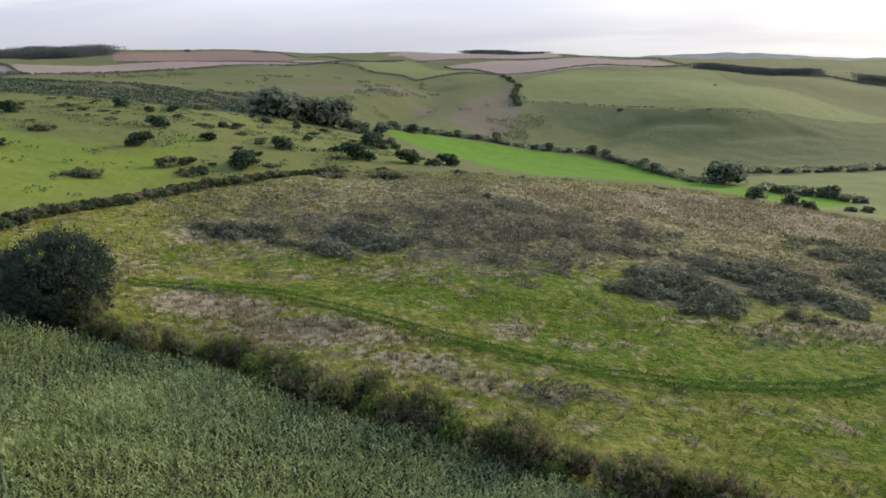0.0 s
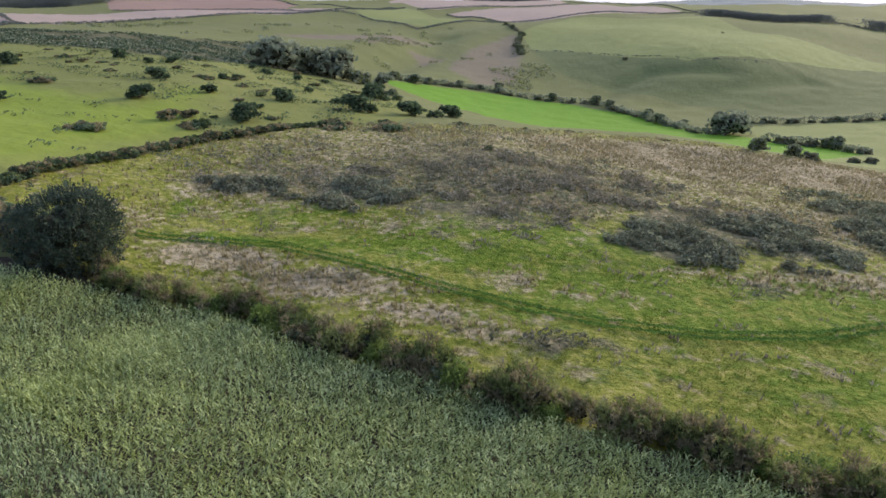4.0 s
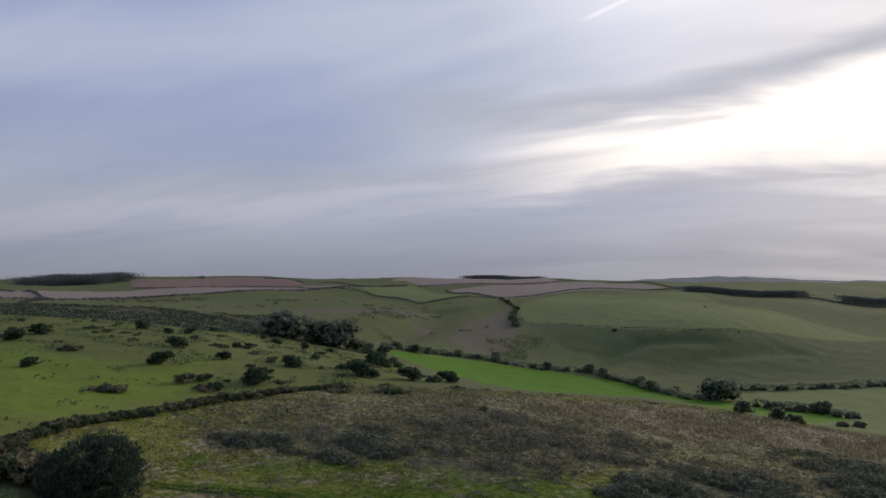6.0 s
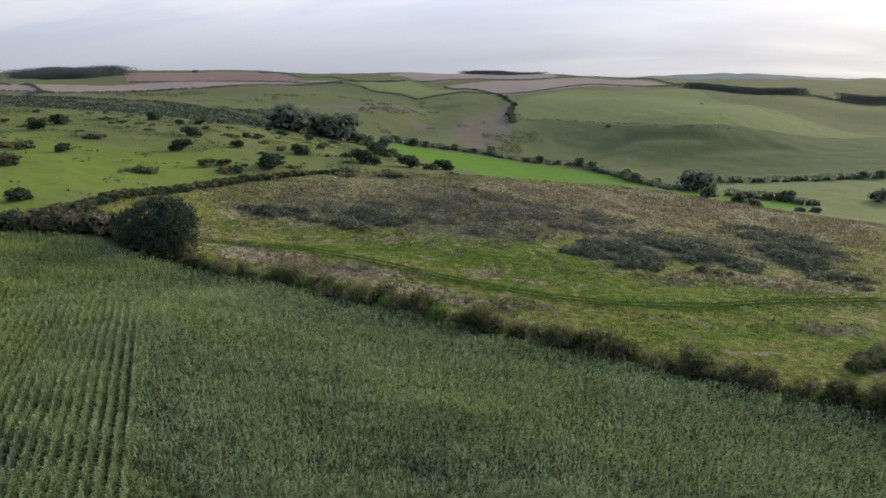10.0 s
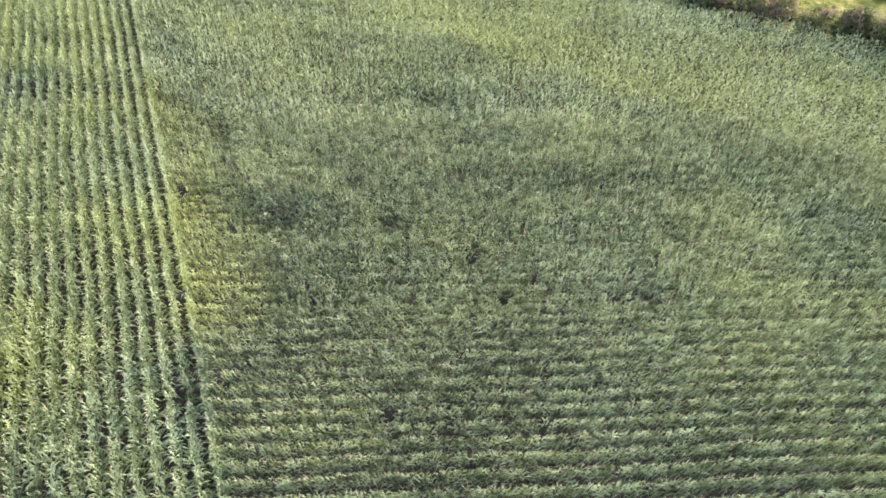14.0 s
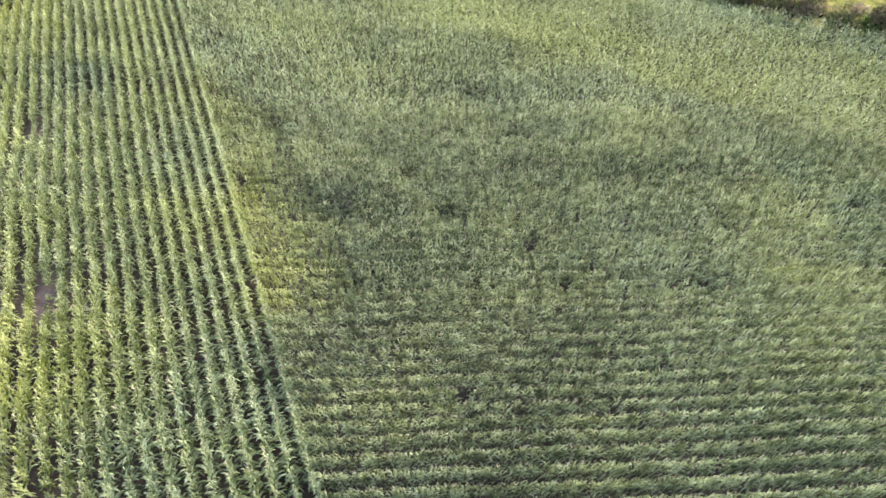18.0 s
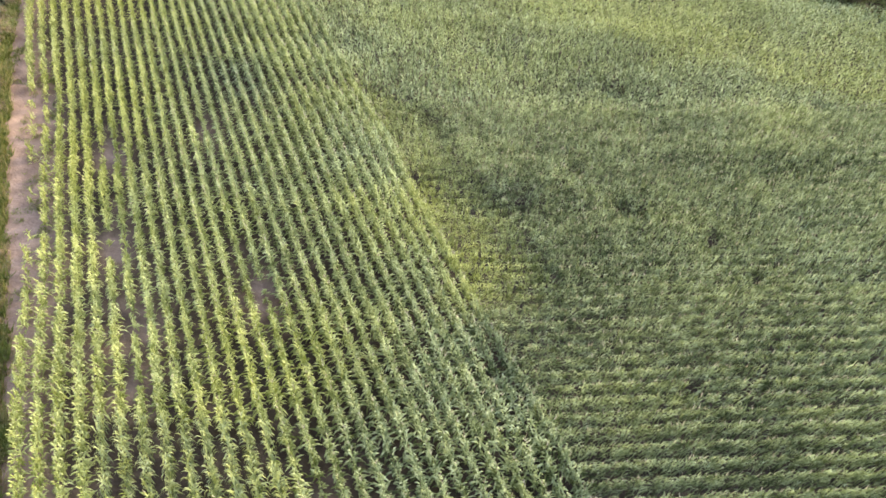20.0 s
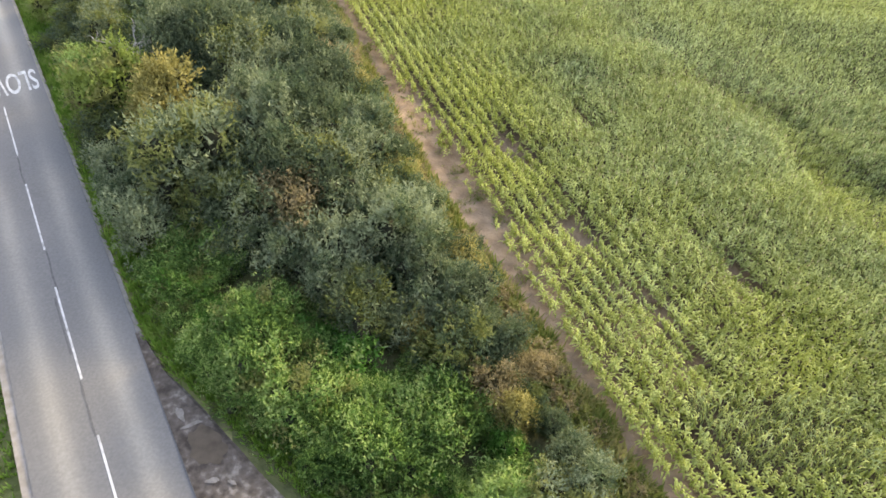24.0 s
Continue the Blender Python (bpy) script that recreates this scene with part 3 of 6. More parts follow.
DRY = [(-34, 68.5, 9, 4.0, 1.1), (-21, 63.5, 10, 4.2, 1.1), (-10, 58, 7, 3, 0.9), (-3, 55, 5, 2.5, 0.7), (60, 148, 60, 17, 1.5), (36, 72, 13, 3.5, 0.9), (-45, 97, 4, 12, 0.8), (0.5, 68, 3.2, 3.2, 0.9), (6, 63.5, 3.5, 2.2, 0.9), (12, 65, 3.5, 3.2, 0.8), (58, 96, 7, 9, 0.8), (-10, 84, 18, 4, 0.6)]
DRY += [(8, 96, 12, 5, 0.7), (80, 128, 14, 14, 0.8), (-30, 118, 18, 14, 0.55), (-26, 80.5, 2.5, 2, 0.9), (-12, 79, 2, 1.6, 0.9), (-47, 78, 4, 7, 0.6), (48, 62, 9, 5, 0.5), (22, 74, 4, 2, 0.7), (-40, 84, 5, 4, 0.6), (46, 73, 20, 6, 0.85), (12, 128, 78, 34, 0.72), (-30, 100, 22, 14, 0.7), (52, 104, 24, 20, 0.75)]
LUSH = [(-7, 74.5, 15, 6.5, 1.0), (14, 70, 13, 7, 0.9), (-44, 84, 2.0, 6, 0.8), (28, 58, 20, 4, 0.9), (33, 47, 26, 9, 0.7), (-28, 75, 14, 1.8, 0.9), (0, 62, 12, 3, 0.6), (-20, 88, 8, 2, 0.5), (5, 80, 27, 10, 0.8), (38, 66, 32, 10, 0.75), (-28, 85, 14, 7, 0.65), (34, 48, 36, 15, 0.5), (12, 62, 22, 6, 0.75)]
TRACK = [(-44.8, 71.9), (-36, 73.5), (-28.2, 73.3), (-18, 69), (-9.2, 64.7), (-0.5, 60.9), (8.1, 57.9), (19.2, 55.9), (30, 57), (39.9, 60.7), (60, 66)]


def cover(x, y, spots):
    out = np.zeros(np.shape(x))
    for px, py, a, b, k in spots:
        out = np.maximum(out, k * np.exp(-0.9 * (((x - px) / a) ** 2 + ((y - py) / b) ** 2) ** 1.5))
    return out


def poor(x, y):
    """Thin places: drawn out along the rows on the headland, round elsewhere."""
    thin = np.zeros(np.shape(x))
    for px, py, pr, k in POOR:
        u, v = (x - px) * 0.922 + (y - py) * 0.386, (y - py) * 0.922 - (x - px) * 0.386
        long = 2.0 if px < -22 else 1.0
        thin = np.maximum(thin, k * np.exp(-((u / (0.75 * pr)) ** 2 + (v / (long * pr)) ** 2)))
    return thin


def to_line(x, y, line):
    """Distance to a line of the plan."""
    d = np.full(np.shape(x), 1e9)
    for (x0, y0), (x1, y1) in zip(line[:-1], line[1:]):
        t = np.clip(((x - x0) * (x1 - x0) + (y - y0) * (y1 - y0)) / ((x1 - x0) ** 2 + (y1 - y0) ** 2), 0, 1)
        d = np.minimum(d, np.hypot(x - x0 - t * (x1 - x0), y - y0 - t * (y1 - y0)))
    return d


# ---- landform ----
ORIGIN = (-7.0, -7.0)
RANGES = (62, 80, 104, 135, 165, 195, 245, 320, 410, 520, 680, 900, 1250, 1700)
PROFILE = {}          # bearing from +y, clockwise: ground height at each range
PROFILE[-180] = (2, 2, 2, 2, 3, 3, 4, 5, 7, 9, 13, 18, 25, 30)
PROFILE[-120] = (5, 5, 5, 5, 6, 6, 7, 8, 9, 11, 14, 19, 25, 30)
PROFILE[-85] = (6.8, 7.5, 8.5, 9, 9.5, 10, 10.5, 11, 12, 13, 15, 19, 25, 29)
PROFILE[-55] = (4.8, 6.5, 8.5, 9.5, 10, 11, 13, 15.5, 16, 16, 18, 21, 27, 29)
PROFILE[-35] = (3.2, 5.5, 8, 8.5, 8.8, 9.5, 11.2, 15, 15.6, 15.1, 17, 21, 28.5, 30)
PROFILE[-22.8] = (1.7, 2.2, 3.6, 5.2, 7.1, 9.4, 10.6, 11.2, 12, 12.8, 14.7, 22, 36.4, 36)
PROFILE[-9.6] = (0.8, 1.2, 1.9, 2.7, 3.4, 3.9, 1.4, -2.2, -2.6, 1.0, 9, 21, 34.5, 33)
PROFILE[4.7] = (-0.4, 0.3, 1.2, 2.0, 0.8, -2.5, -10, -17.6, -18.4, -8.5, 4, 16, 36, 33)
PROFILE[18.3] = (-0.9, -1.2, -1.7, -2.9, -3.4, -4.0, -13.5, -21.5, -19, 2.5, 9.5, 19, 29, 31)
PROFILE[32.4] = (-1.2, -2, -3.2, -5.2, -7.2, -8.6, -16, -18.8, -19.5, -15.4, -7.8, 6, 21.5, 33)
PROFILE[60] = (-1.5, -2.5, -4, -6, -8, -10, -15, -18, -18, -14, -9, 4, 18, 30)
PROFILE[110] = (-0.5, -1, -2, -3, -4, -5, -6, -6, -5, -2, 3, 10, 20, 30)
PROFILE[180] = PROFILE[-180]
BEARINGS = sorted(PROFILE)
TABLE = np.array([PROFILE[b] for b in BEARINGS], float)


def ramp(x):
    x = np.clip(x, 0.0, 1.0)
    return x * x * (3 - 2 * x)


def catmull(p0, p1, p2, p3, t):
    return p1 + 0.5 * t * (p2 - p0 + t * (2 * p0 - 5 * p1 + 4 * p2 - p3 + t * (3 * (p1 - p2) + p3 - p0)))


def land(x, y):
    """Ground height at arrays of places, without the fine roughness."""
    x, y = np.asarray(x, float), np.asarray(y, float)
    dx, dy = x - ORIGIN[0], y - ORIGIN[1]
    r, az = np.hypot(dx, dy) + 1e-6, np.degrees(np.arctan2(dx, dy))
    j = np.interp(np.log(r), np.log(RANGES), np.arange(len(RANGES)))
    i = np.interp(az, BEARINGS, np.arange(len(BEARINGS)))
    i0, j0 = np.minimum(i.astype(int), len(BEARINGS) - 2), np.minimum(j.astype(int), len(RANGES) - 2)
    fi, fj = i - i0, j - j0
    rows = []
    for a in (-1, 0, 1, 2):
        ia = np.clip(i0 + a, 0, len(BEARINGS) - 1)
        rows.append(catmull(*[TABLE[ia, np.clip(j0 + b, 0, len(RANGES) - 1)] for b in (-1, 0, 1, 2)], fj))
    far = catmull(*rows, fi)
    far = far + 26 * ramp((r - 2200) / 700) * np.exp(-(((az - 22) / 6.5) ** 2)) + 16 * ramp((r - 2600) / 700) * np.exp(-(((az - 36) / 5) ** 2))
    swell = 2.2 * np.sin(0.021 * x + 0.9 + 1.3 * np.sin(0.008 * y)) * np.cos(0.017 * y + 0.4) + 1.3 * np.sin(0.043 * x - 0.031 * y + 2)
    far = far + swell * np.interp(r, [270, 430, 900], [0.0, 1.0, 1.2])
    for line, deep, half in zip(FOLDS, (2.4, 2.2, 6.0), (9.0, 10.0, 22.0)):
        far = far - deep * np.exp(-(to_line(x, y, line) / half) ** 2) * (r > 300)
    near = 0.94 - 0.0452 * x - 0.0184 * y + 1.8 * ramp((-x - 12) / 26) + 1.6 * ramp((-x - 43) / 10)
    k = ramp((r - 42) / 22)
    return near * (1 - k) + far * k


def land1(x, y):
    return float(land(np.array([x]), np.array([y]))[0])


# ---- ground: one sheet to the horizon ----
az = np.radians(np.concatenate([np.arange(-180, -128, 4.0), np.arange(-128, -75, 0.8), np.arange(-75, 50, 0.42), np.arange(50, 180, 4.0)]))
rr = [0.5]
while rr[-1] < 4700:
    rr.append(rr[-1] + max(0.75, rr[-1] * 0.0125))
rr = np.array(rr)
gx = ORIGIN[0] + rr[:, None] * np.sin(az)[None]
gy = ORIGIN[1] + rr[:, None] * np.cos(az)[None]
gz = land(gx, gy)
flat = np.stack([gx.ravel(), gy.ravel()], 1)
rough = np.array([noise.noise((0.09 * px, 0.09 * py, 0.0)) + 0.5 * noise.noise((0.3 * px, 0.3 * py, 3.0)) for px, py in flat]).reshape(gz.shape)
calm = ramp((gx.ravel() - KERB(gy.ravel()) - 1.5) / 6).reshape(gz.shape)
gz = gz + calm * rough * np.interp(rr, [0, 40, 70, 300, 900, 4000], [0.05, 0.08, 0.35, 0.6, 1.0, 1.5])[:, None]
R, A = gz.shape
i, j = np.meshgrid(np.arange(R - 1), np.arange(A), indexing="ij")
k = (j + 1) % A
quads = np.stack([i * A + j, i * A + k, (i + 1) * A + k, (i + 1) * A + j], -1).reshape(-1, 4)[:, ::-1]
cx, cy = (gx.ravel()[quads]).mean(1), (gy.ravel()[quads]).mean(1)
ZONES = ["downland", "soil", "knoll", "rank_floor", "scrub_floor"]
zone = np.zeros(len(quads), int)
near = np.hypot(cx - ORIGIN[0], cy - ORIGIN[1]) < 260
KNOLL = HEDGE_B + CREST[1:] + [(230, 60), (120, -40)] + HEDGE[::-1]
zone[inside(cx, cy, KNOLL)] = 2
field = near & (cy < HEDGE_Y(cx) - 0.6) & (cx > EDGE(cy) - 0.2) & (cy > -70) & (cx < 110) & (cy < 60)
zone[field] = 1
zone[near & (cx <= EDGE(cy) - 0.2) & (cy < 62) & (cx > -110)] = 3
zone[near & (cx <= EDGE(cy) - 2.2) & (cx > KERB(cy) + 1.6) & (cy < 58)] = 4
xyz = np.concatenate([np.stack([gx, gy, gz], -1).reshape(-1, 3), [[*ORIGIN, land1(*ORIGIN)]]])
hub = len(xyz) - 1
zone = np.concatenate([zone, np.ones(A, int)])
quads = np.concatenate([quads, np.stack([np.full(A, hub), np.arange(A), (np.arange(A) + 1) % A, (np.arange(A) + 1) % A], 1)[:, ::-1]])
ground_mesh = bpy.data.meshes.new("ground")
ground_mesh.from_pydata(xyz.tolist(), [], [tuple(dict.fromkeys(q)) for q in quads.tolist()])
for z in ZONES:
    ground_mesh.materials.append(MAT[z])
ground_mesh.polygons.foreach_set("material_index", zone.astype(np.int32))
ground_mesh.polygons.foreach_set("use_smooth", np.ones(len(zone), bool))
for key, spots in (("dark", DARK), ("dry", DRY), ("lush", LUSH)):
    layer = ground_mesh.attributes.new(key, "FLOAT", "POINT")
    layer.data.foreach_set("value", cover(xyz[:, 0], xyz[:, 1], spots).astype(np.float32))
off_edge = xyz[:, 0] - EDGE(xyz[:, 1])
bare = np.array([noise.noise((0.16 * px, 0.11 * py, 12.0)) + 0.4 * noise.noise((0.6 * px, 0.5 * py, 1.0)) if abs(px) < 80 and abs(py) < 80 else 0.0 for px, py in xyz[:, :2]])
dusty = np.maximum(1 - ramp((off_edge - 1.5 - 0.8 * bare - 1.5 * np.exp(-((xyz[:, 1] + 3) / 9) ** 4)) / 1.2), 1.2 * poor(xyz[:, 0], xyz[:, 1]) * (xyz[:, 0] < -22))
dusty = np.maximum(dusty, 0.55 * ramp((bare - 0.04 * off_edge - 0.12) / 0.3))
px, py = xyz[:, 0], xyz[:, 1]
wob = 14 * np.sin(0.05 * px + 1) + 10 * np.sin(0.11 * px + 0.07 * py)
grazed = ramp((np.minimum(132 - py - 0.35 * px - wob, -62 + 0.6 * wob - px) + 18) / 36)
dusty = np.where(inside(px, py, PASTURE), 2 * grazed - 1, dusty)
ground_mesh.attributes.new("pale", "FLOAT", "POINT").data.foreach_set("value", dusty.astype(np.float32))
cell = np.maximum(0.75, np.hypot(px - ORIGIN[0], py - ORIGIN[1]) * 0.0125)
for key, polys in (("pasture", [PASTURE]), ("heath", [HEATH]), ("green_field", [GREEN]), ("hill_field", [HILL, LEY, MEADOW]), ("stubble", [STUBBLE_A, STUBBLE_B, STUBBLE_C]), ("plough", [PLOUGH]), ("slope", [SHADED_SLOPE]), ("bracken", BRACKEN)):
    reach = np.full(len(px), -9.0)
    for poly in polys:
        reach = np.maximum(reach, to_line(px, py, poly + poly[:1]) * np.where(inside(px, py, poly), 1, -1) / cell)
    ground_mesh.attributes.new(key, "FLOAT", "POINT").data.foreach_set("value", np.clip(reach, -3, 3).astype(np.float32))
ground_mesh.attributes.new("far_hill_haze", "FLOAT", "POINT").data.foreach_set("value", np.clip((np.hypot(px, py) - 1900) / 60, -3, 3).astype(np.float32))
ground_mesh.update()
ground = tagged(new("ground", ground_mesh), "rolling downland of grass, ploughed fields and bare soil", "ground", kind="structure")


# ---- vegetation builders ----
rng = np.random.default_rng(7)


def leaf_cloud(points, out, size, spread, r, narrow=0.36):
    """Small pointed leaf sprays at points, facing roughly along out: two bent triangles each."""
    n = len(points)
    nrm = out + r.normal(0, spread, (n, 3))
    nrm /= np.linalg.norm(nrm, axis=1, keepdims=True) + 1e-9
    a = np.cross(nrm, r.normal(0, 1, (n, 3)))
    a /= np.linalg.norm(a, axis=1, keepdims=True) + 1e-9
    b = np.cross(nrm, a)
    s = (size * r.uniform(0.55, 1.5, n))[:, None]
    p0, p2 = points - a * s * 0.7, points + a * s * 0.75 - nrm * s * 0.2
    p1, p3 = points + b * s * narrow + nrm * s * 0.12, points - b * s * narrow + nrm * s * 0.12
    v = np.stack([p0, p1, p2, p3], 1).reshape(-1, 3)
    k = 4 * np.arange(n)[:, None]
    f = np.concatenate([k + [[0, 1, 2]], k + [[0, 2, 3]]], 1).reshape(-1, 3)
    return v, f


def crown_points(lobes, n, r, shell=0.3, under=-0.35):
    """Points and outward ways on the lumpy outside of overlapping lobes (x, y, z, rx, ry, rz)."""
    lobes = np.array(lobes, float)
    area = (lobes[:, 3] * lobes[:, 5])
    pick = r.choice(len(lobes), n * 3, p=area / area.sum())
    d = r.normal(0, 1, (n * 3, 3))
    d /= np.linalg.norm(d, axis=1, keepdims=True)
    d[:, 2] = np.where(d[:, 2] < under, -d[:, 2], d[:, 2])
    k = 1 - shell * r.random(n * 3) ** 1.6 + 0.16 * np.sin(7 * d[:, 0] + pick) * np.cos(6 * d[:, 1] + 2 * pick) + 0.08 * np.sin(15 * d[:, 1] + pick) + r.exponential(0.035, n * 3)
    p = lobes[pick, :3] + d * lobes[pick, 3:] * k[:, None]
    keep = np.ones(n * 3, bool)
    for c in lobes:
        q = (p - c[:3]) / c[3:]
        keep &= (q ** 2).sum(1) > 0.46
    keep &= p[:, 2] > 0.02
    p, d = p[keep][:n], d[keep][:n]
    return p, d


def crown_shoots(lobes, n, size, r, per=10, length=0.7, rise=0.7, under=-0.2):
    """Leaves set along many upward shoots that stand out of the lobes: a feathery outline."""
    p, d = crown_points(lobes, max(4, n // per), r, 0.42, under)
    w = 0.75 * d + np.array([0, 0, rise]) + r.normal(0, 0.28, d.shape)
    w /= np.linalg.norm(w, axis=1, keepdims=True)
    ln = length * r.uniform(0.5, 1.35, len(p))
    t = np.linspace(-0.45, 0.75, per)
    c = p[:, None] + w[:, None] * (ln[:, None] * t[None])[..., None] + r.normal(0, 1, (len(p), per, 3)) * (size * 0.75 * (1.1 - t))[None, :, None]
    c[..., 2] = np.maximum(c[..., 2], 0.03)
    a = w[:, None] + r.normal(0, 0.75, c.shape)
    a /= np.linalg.norm(a, axis=2, keepdims=True)
    b = np.cross(a, d[:, None] + r.normal(0, 0.6, c.shape))
    b /= np.linalg.norm(b, axis=2, keepdims=True) + 1e-9
    s = (size * r.uniform(0.6, 1.4, c.shape[:2]) * (1.05 - 0.35 * t)[None])[..., None]
    v = np.stack([c - a * s * 0.5 + b * s * 0.3, c - a * s * 0.5 - b * s * 0.3, c + a * s * 0.95], 2).reshape(-1, 3)
    return v, np.arange(len(v)).reshape(-1, 3), c.reshape(-1, 3)


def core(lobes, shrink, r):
    """The dense inside of a crown: rough low lumps that the leaves cover, dark for twigs and inner shade."""
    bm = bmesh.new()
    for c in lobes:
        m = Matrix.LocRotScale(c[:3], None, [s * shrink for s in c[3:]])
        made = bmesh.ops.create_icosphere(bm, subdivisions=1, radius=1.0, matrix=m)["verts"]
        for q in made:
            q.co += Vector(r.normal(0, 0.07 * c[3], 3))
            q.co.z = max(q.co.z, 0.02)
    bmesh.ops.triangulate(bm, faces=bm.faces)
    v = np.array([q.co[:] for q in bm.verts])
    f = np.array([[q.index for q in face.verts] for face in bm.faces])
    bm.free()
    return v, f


def limb_tubes(paths, sides=5):
    """Tapered tubes along lists of (x, y, z, radius)."""
    vs, fs, base = [], [], 0
    for path in paths:
        path = np.array(path, float)
        for q in path:
            ang = np.arange(sides) * 2 * math.pi / sides
            vs.append(np.stack([q[0] + q[3] * np.cos(ang), q[1] + q[3] * np.sin(ang), np.full(sides, q[2])], 1))
        for s in range(len(path) - 1):
            for c in range(sides):
                e = (c + 1) % sides
                fs.append((base + s * sides + c, base + s * sides + e, base + (s + 1) * sides + e, base + (s + 1) * sides + c))
        base += sides * len(path)
    return np.concatenate(vs), np.array(fs)


def shrub(name, mats, lobes, leaves, size, r, stems=5, label="", category="shrub", group="", spread=0.55, trunk=0.0, under=-0.35, near=0.0):
    """A bush or tree: an Empty with its stems and its crown of leaves."""
    ob = tagged(new(name), label, category, group)
    top = max(c[2] + 0.4 * c[5] for c in lobes)
    wide = max(abs(c[0]) + 0.5 * c[3] for c in lobes)
    paths = []
    if trunk:
        paths.append([(0, 0, -0.4, trunk * 1.4), (0.03, 0, 0.5, trunk), (0.05, 0.03, top * 0.45, trunk * 0.75), (0, 0.05, top * 0.85, trunk * 0.3)])
    for s in range(stems):
        c = lobes[s % len(lobes)]
        t = 0.05 + 0.012 * top if not trunk else trunk * 0.4
        z0 = 0.0 if not trunk else top * r.uniform(0.25, 0.45)
        jx, jy = r.normal(0, 0.15, 2)
        paths.append([(jx * 0.4, jy * 0.4, z0 - 0.15, t), (jx + c[0] * 0.45, jy + c[1] * 0.45, z0 + (c[2] - z0) * 0.6, t * 0.7), (jx + c[0] * 0.95, jy + c[1] * 0.95, c[2] + 0.3 * c[5], t * 0.25)])
    v, f = limb_tubes(paths)
    part("trunk", quick_mesh(name + "_trunk", v, f, [MAT["bark"]]), ob)
    if near:
        v, f, p = crown_shoots(lobes, leaves, size, r, 10, near, 0.7, under)
    else:
        p, d = crown_points(lobes, leaves, r, 0.34, under)
        v, f = leaf_cloud(p, d, size, spread, r)
    mix = np.zeros(len(f), int)
    if len(mats) > 1:
        each = (np.array([noise.noise((0.9 * a, 0.9 * b, 0.9 * c)) for a, b, c in p]) > 0.1).astype(int)
        mix = np.repeat(each, len(f) // len(p))
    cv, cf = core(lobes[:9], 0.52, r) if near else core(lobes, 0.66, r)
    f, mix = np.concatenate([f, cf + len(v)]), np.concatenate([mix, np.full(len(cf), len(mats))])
    part("crown", quick_mesh(name + "_crown", np.concatenate([v, cv]), f, [MAT[m] for m in mats] + [MAT["twig_shade"]], mix), ob)
    return ob


def lumps(r, width, height, n, low=0.25):
    """Lobes of an uneven bush of that width and height."""
    out = [(0, 0, height * 0.42, width * 0.33, width * 0.33, height * 0.42)]
    for s in range(n):
        a = s * 2.4 + r.uniform(-0.6, 0.6)
        d = width * r.uniform(0.12, 0.38)
        h = height * r.uniform(0.2, 0.82) * (1.12 - 0.9 * d / width)
        w = width * r.uniform(0.11, 0.22)
        out.append((d * math.cos(a), d * math.sin(a), h, w, w * r.uniform(0.8, 1.2), min(h, height * r.uniform(0.16, 0.3))))
    return out


def placed(base, x, y, turn, scale, sink=0.0, tall=1.0):
    m = Matrix.LocRotScale((x, y, land1(x, y) - sink), Euler((0, 0, turn)), (scale, scale, scale * tall))
    return copy_thing(base, m)


# ---- the round tree at the field's corner ----
r = np.random.default_rng(3)
TREE_AT = (-46.0, 60.3)
lobes = [(0, 0, 4.2, 4.6, 4.6, 4.0)]
for s in range(26):
    a, e = s * 2.4, r.uniform(-0.75, 1.0)
    lobes.append((3.7 * math.cos(a) * math.cos(e), 3.7 * math.sin(a) * math.cos(e), 4.0 + 3.2 * math.sin(e), 1.8, 1.8, 1.6))
for s in range(9):
    lobes.append((3.3 * math.cos(0.7 * s), 3.3 * math.sin(0.7 * s), 1.1, 1.6, 1.6, 1.2))
tree = shrub("tree", ["leaf_tree"], lobes, 16000, 0.27, r, 8, "dense round dark-green broadleaf tree at the corner of the maize field", "tree", trunk=0.28, under=-0.9, near=0.3)
tree.location = (*TREE_AT, land1(*TREE_AT) - 0.1)

# ---- field hedge: a line of separate bushes ----
KINDS = []
for s, (mats, w, h, lab) in enumerate([
        (["leaf_olive", "leaf_brown"], 3.3, 2.5, "olive-green hawthorn hedge bush beside the maize"),
        (["leaf_brown", "leaf_olive"], 3.2, 2.6, "brownish-green blackthorn hedge bush beside the maize"),
        (["leaf_mid", "leaf_dark"], 3.6, 2.5, "dark green bramble-covered hedge bush beside the maize"),
        (["leaf_mid"], 2.9, 2.3, "fresh yellow-green young elder bush in the hedge"),
        (["leaf_brown", "leaf_grey"], 2.7, 2.2, "pale dry brown bush in the hedge"),
        (["leaf_olive", "leaf_brown"], 3.6, 2.3, "dusky brown-green thorn in the hedge beside the maize")]):
    rk = np.random.default_rng(20 + s)
    KINDS.append(shrub("hedge_bush", mats, lumps(rk, w, h, 14), 2200, 0.19, rk, 5, lab, "hedge bush", "bushes of the field hedge", near=0.55))
r = np.random.default_rng(11)
spots, ways = along(HEDGE, 1.15)
used = set()
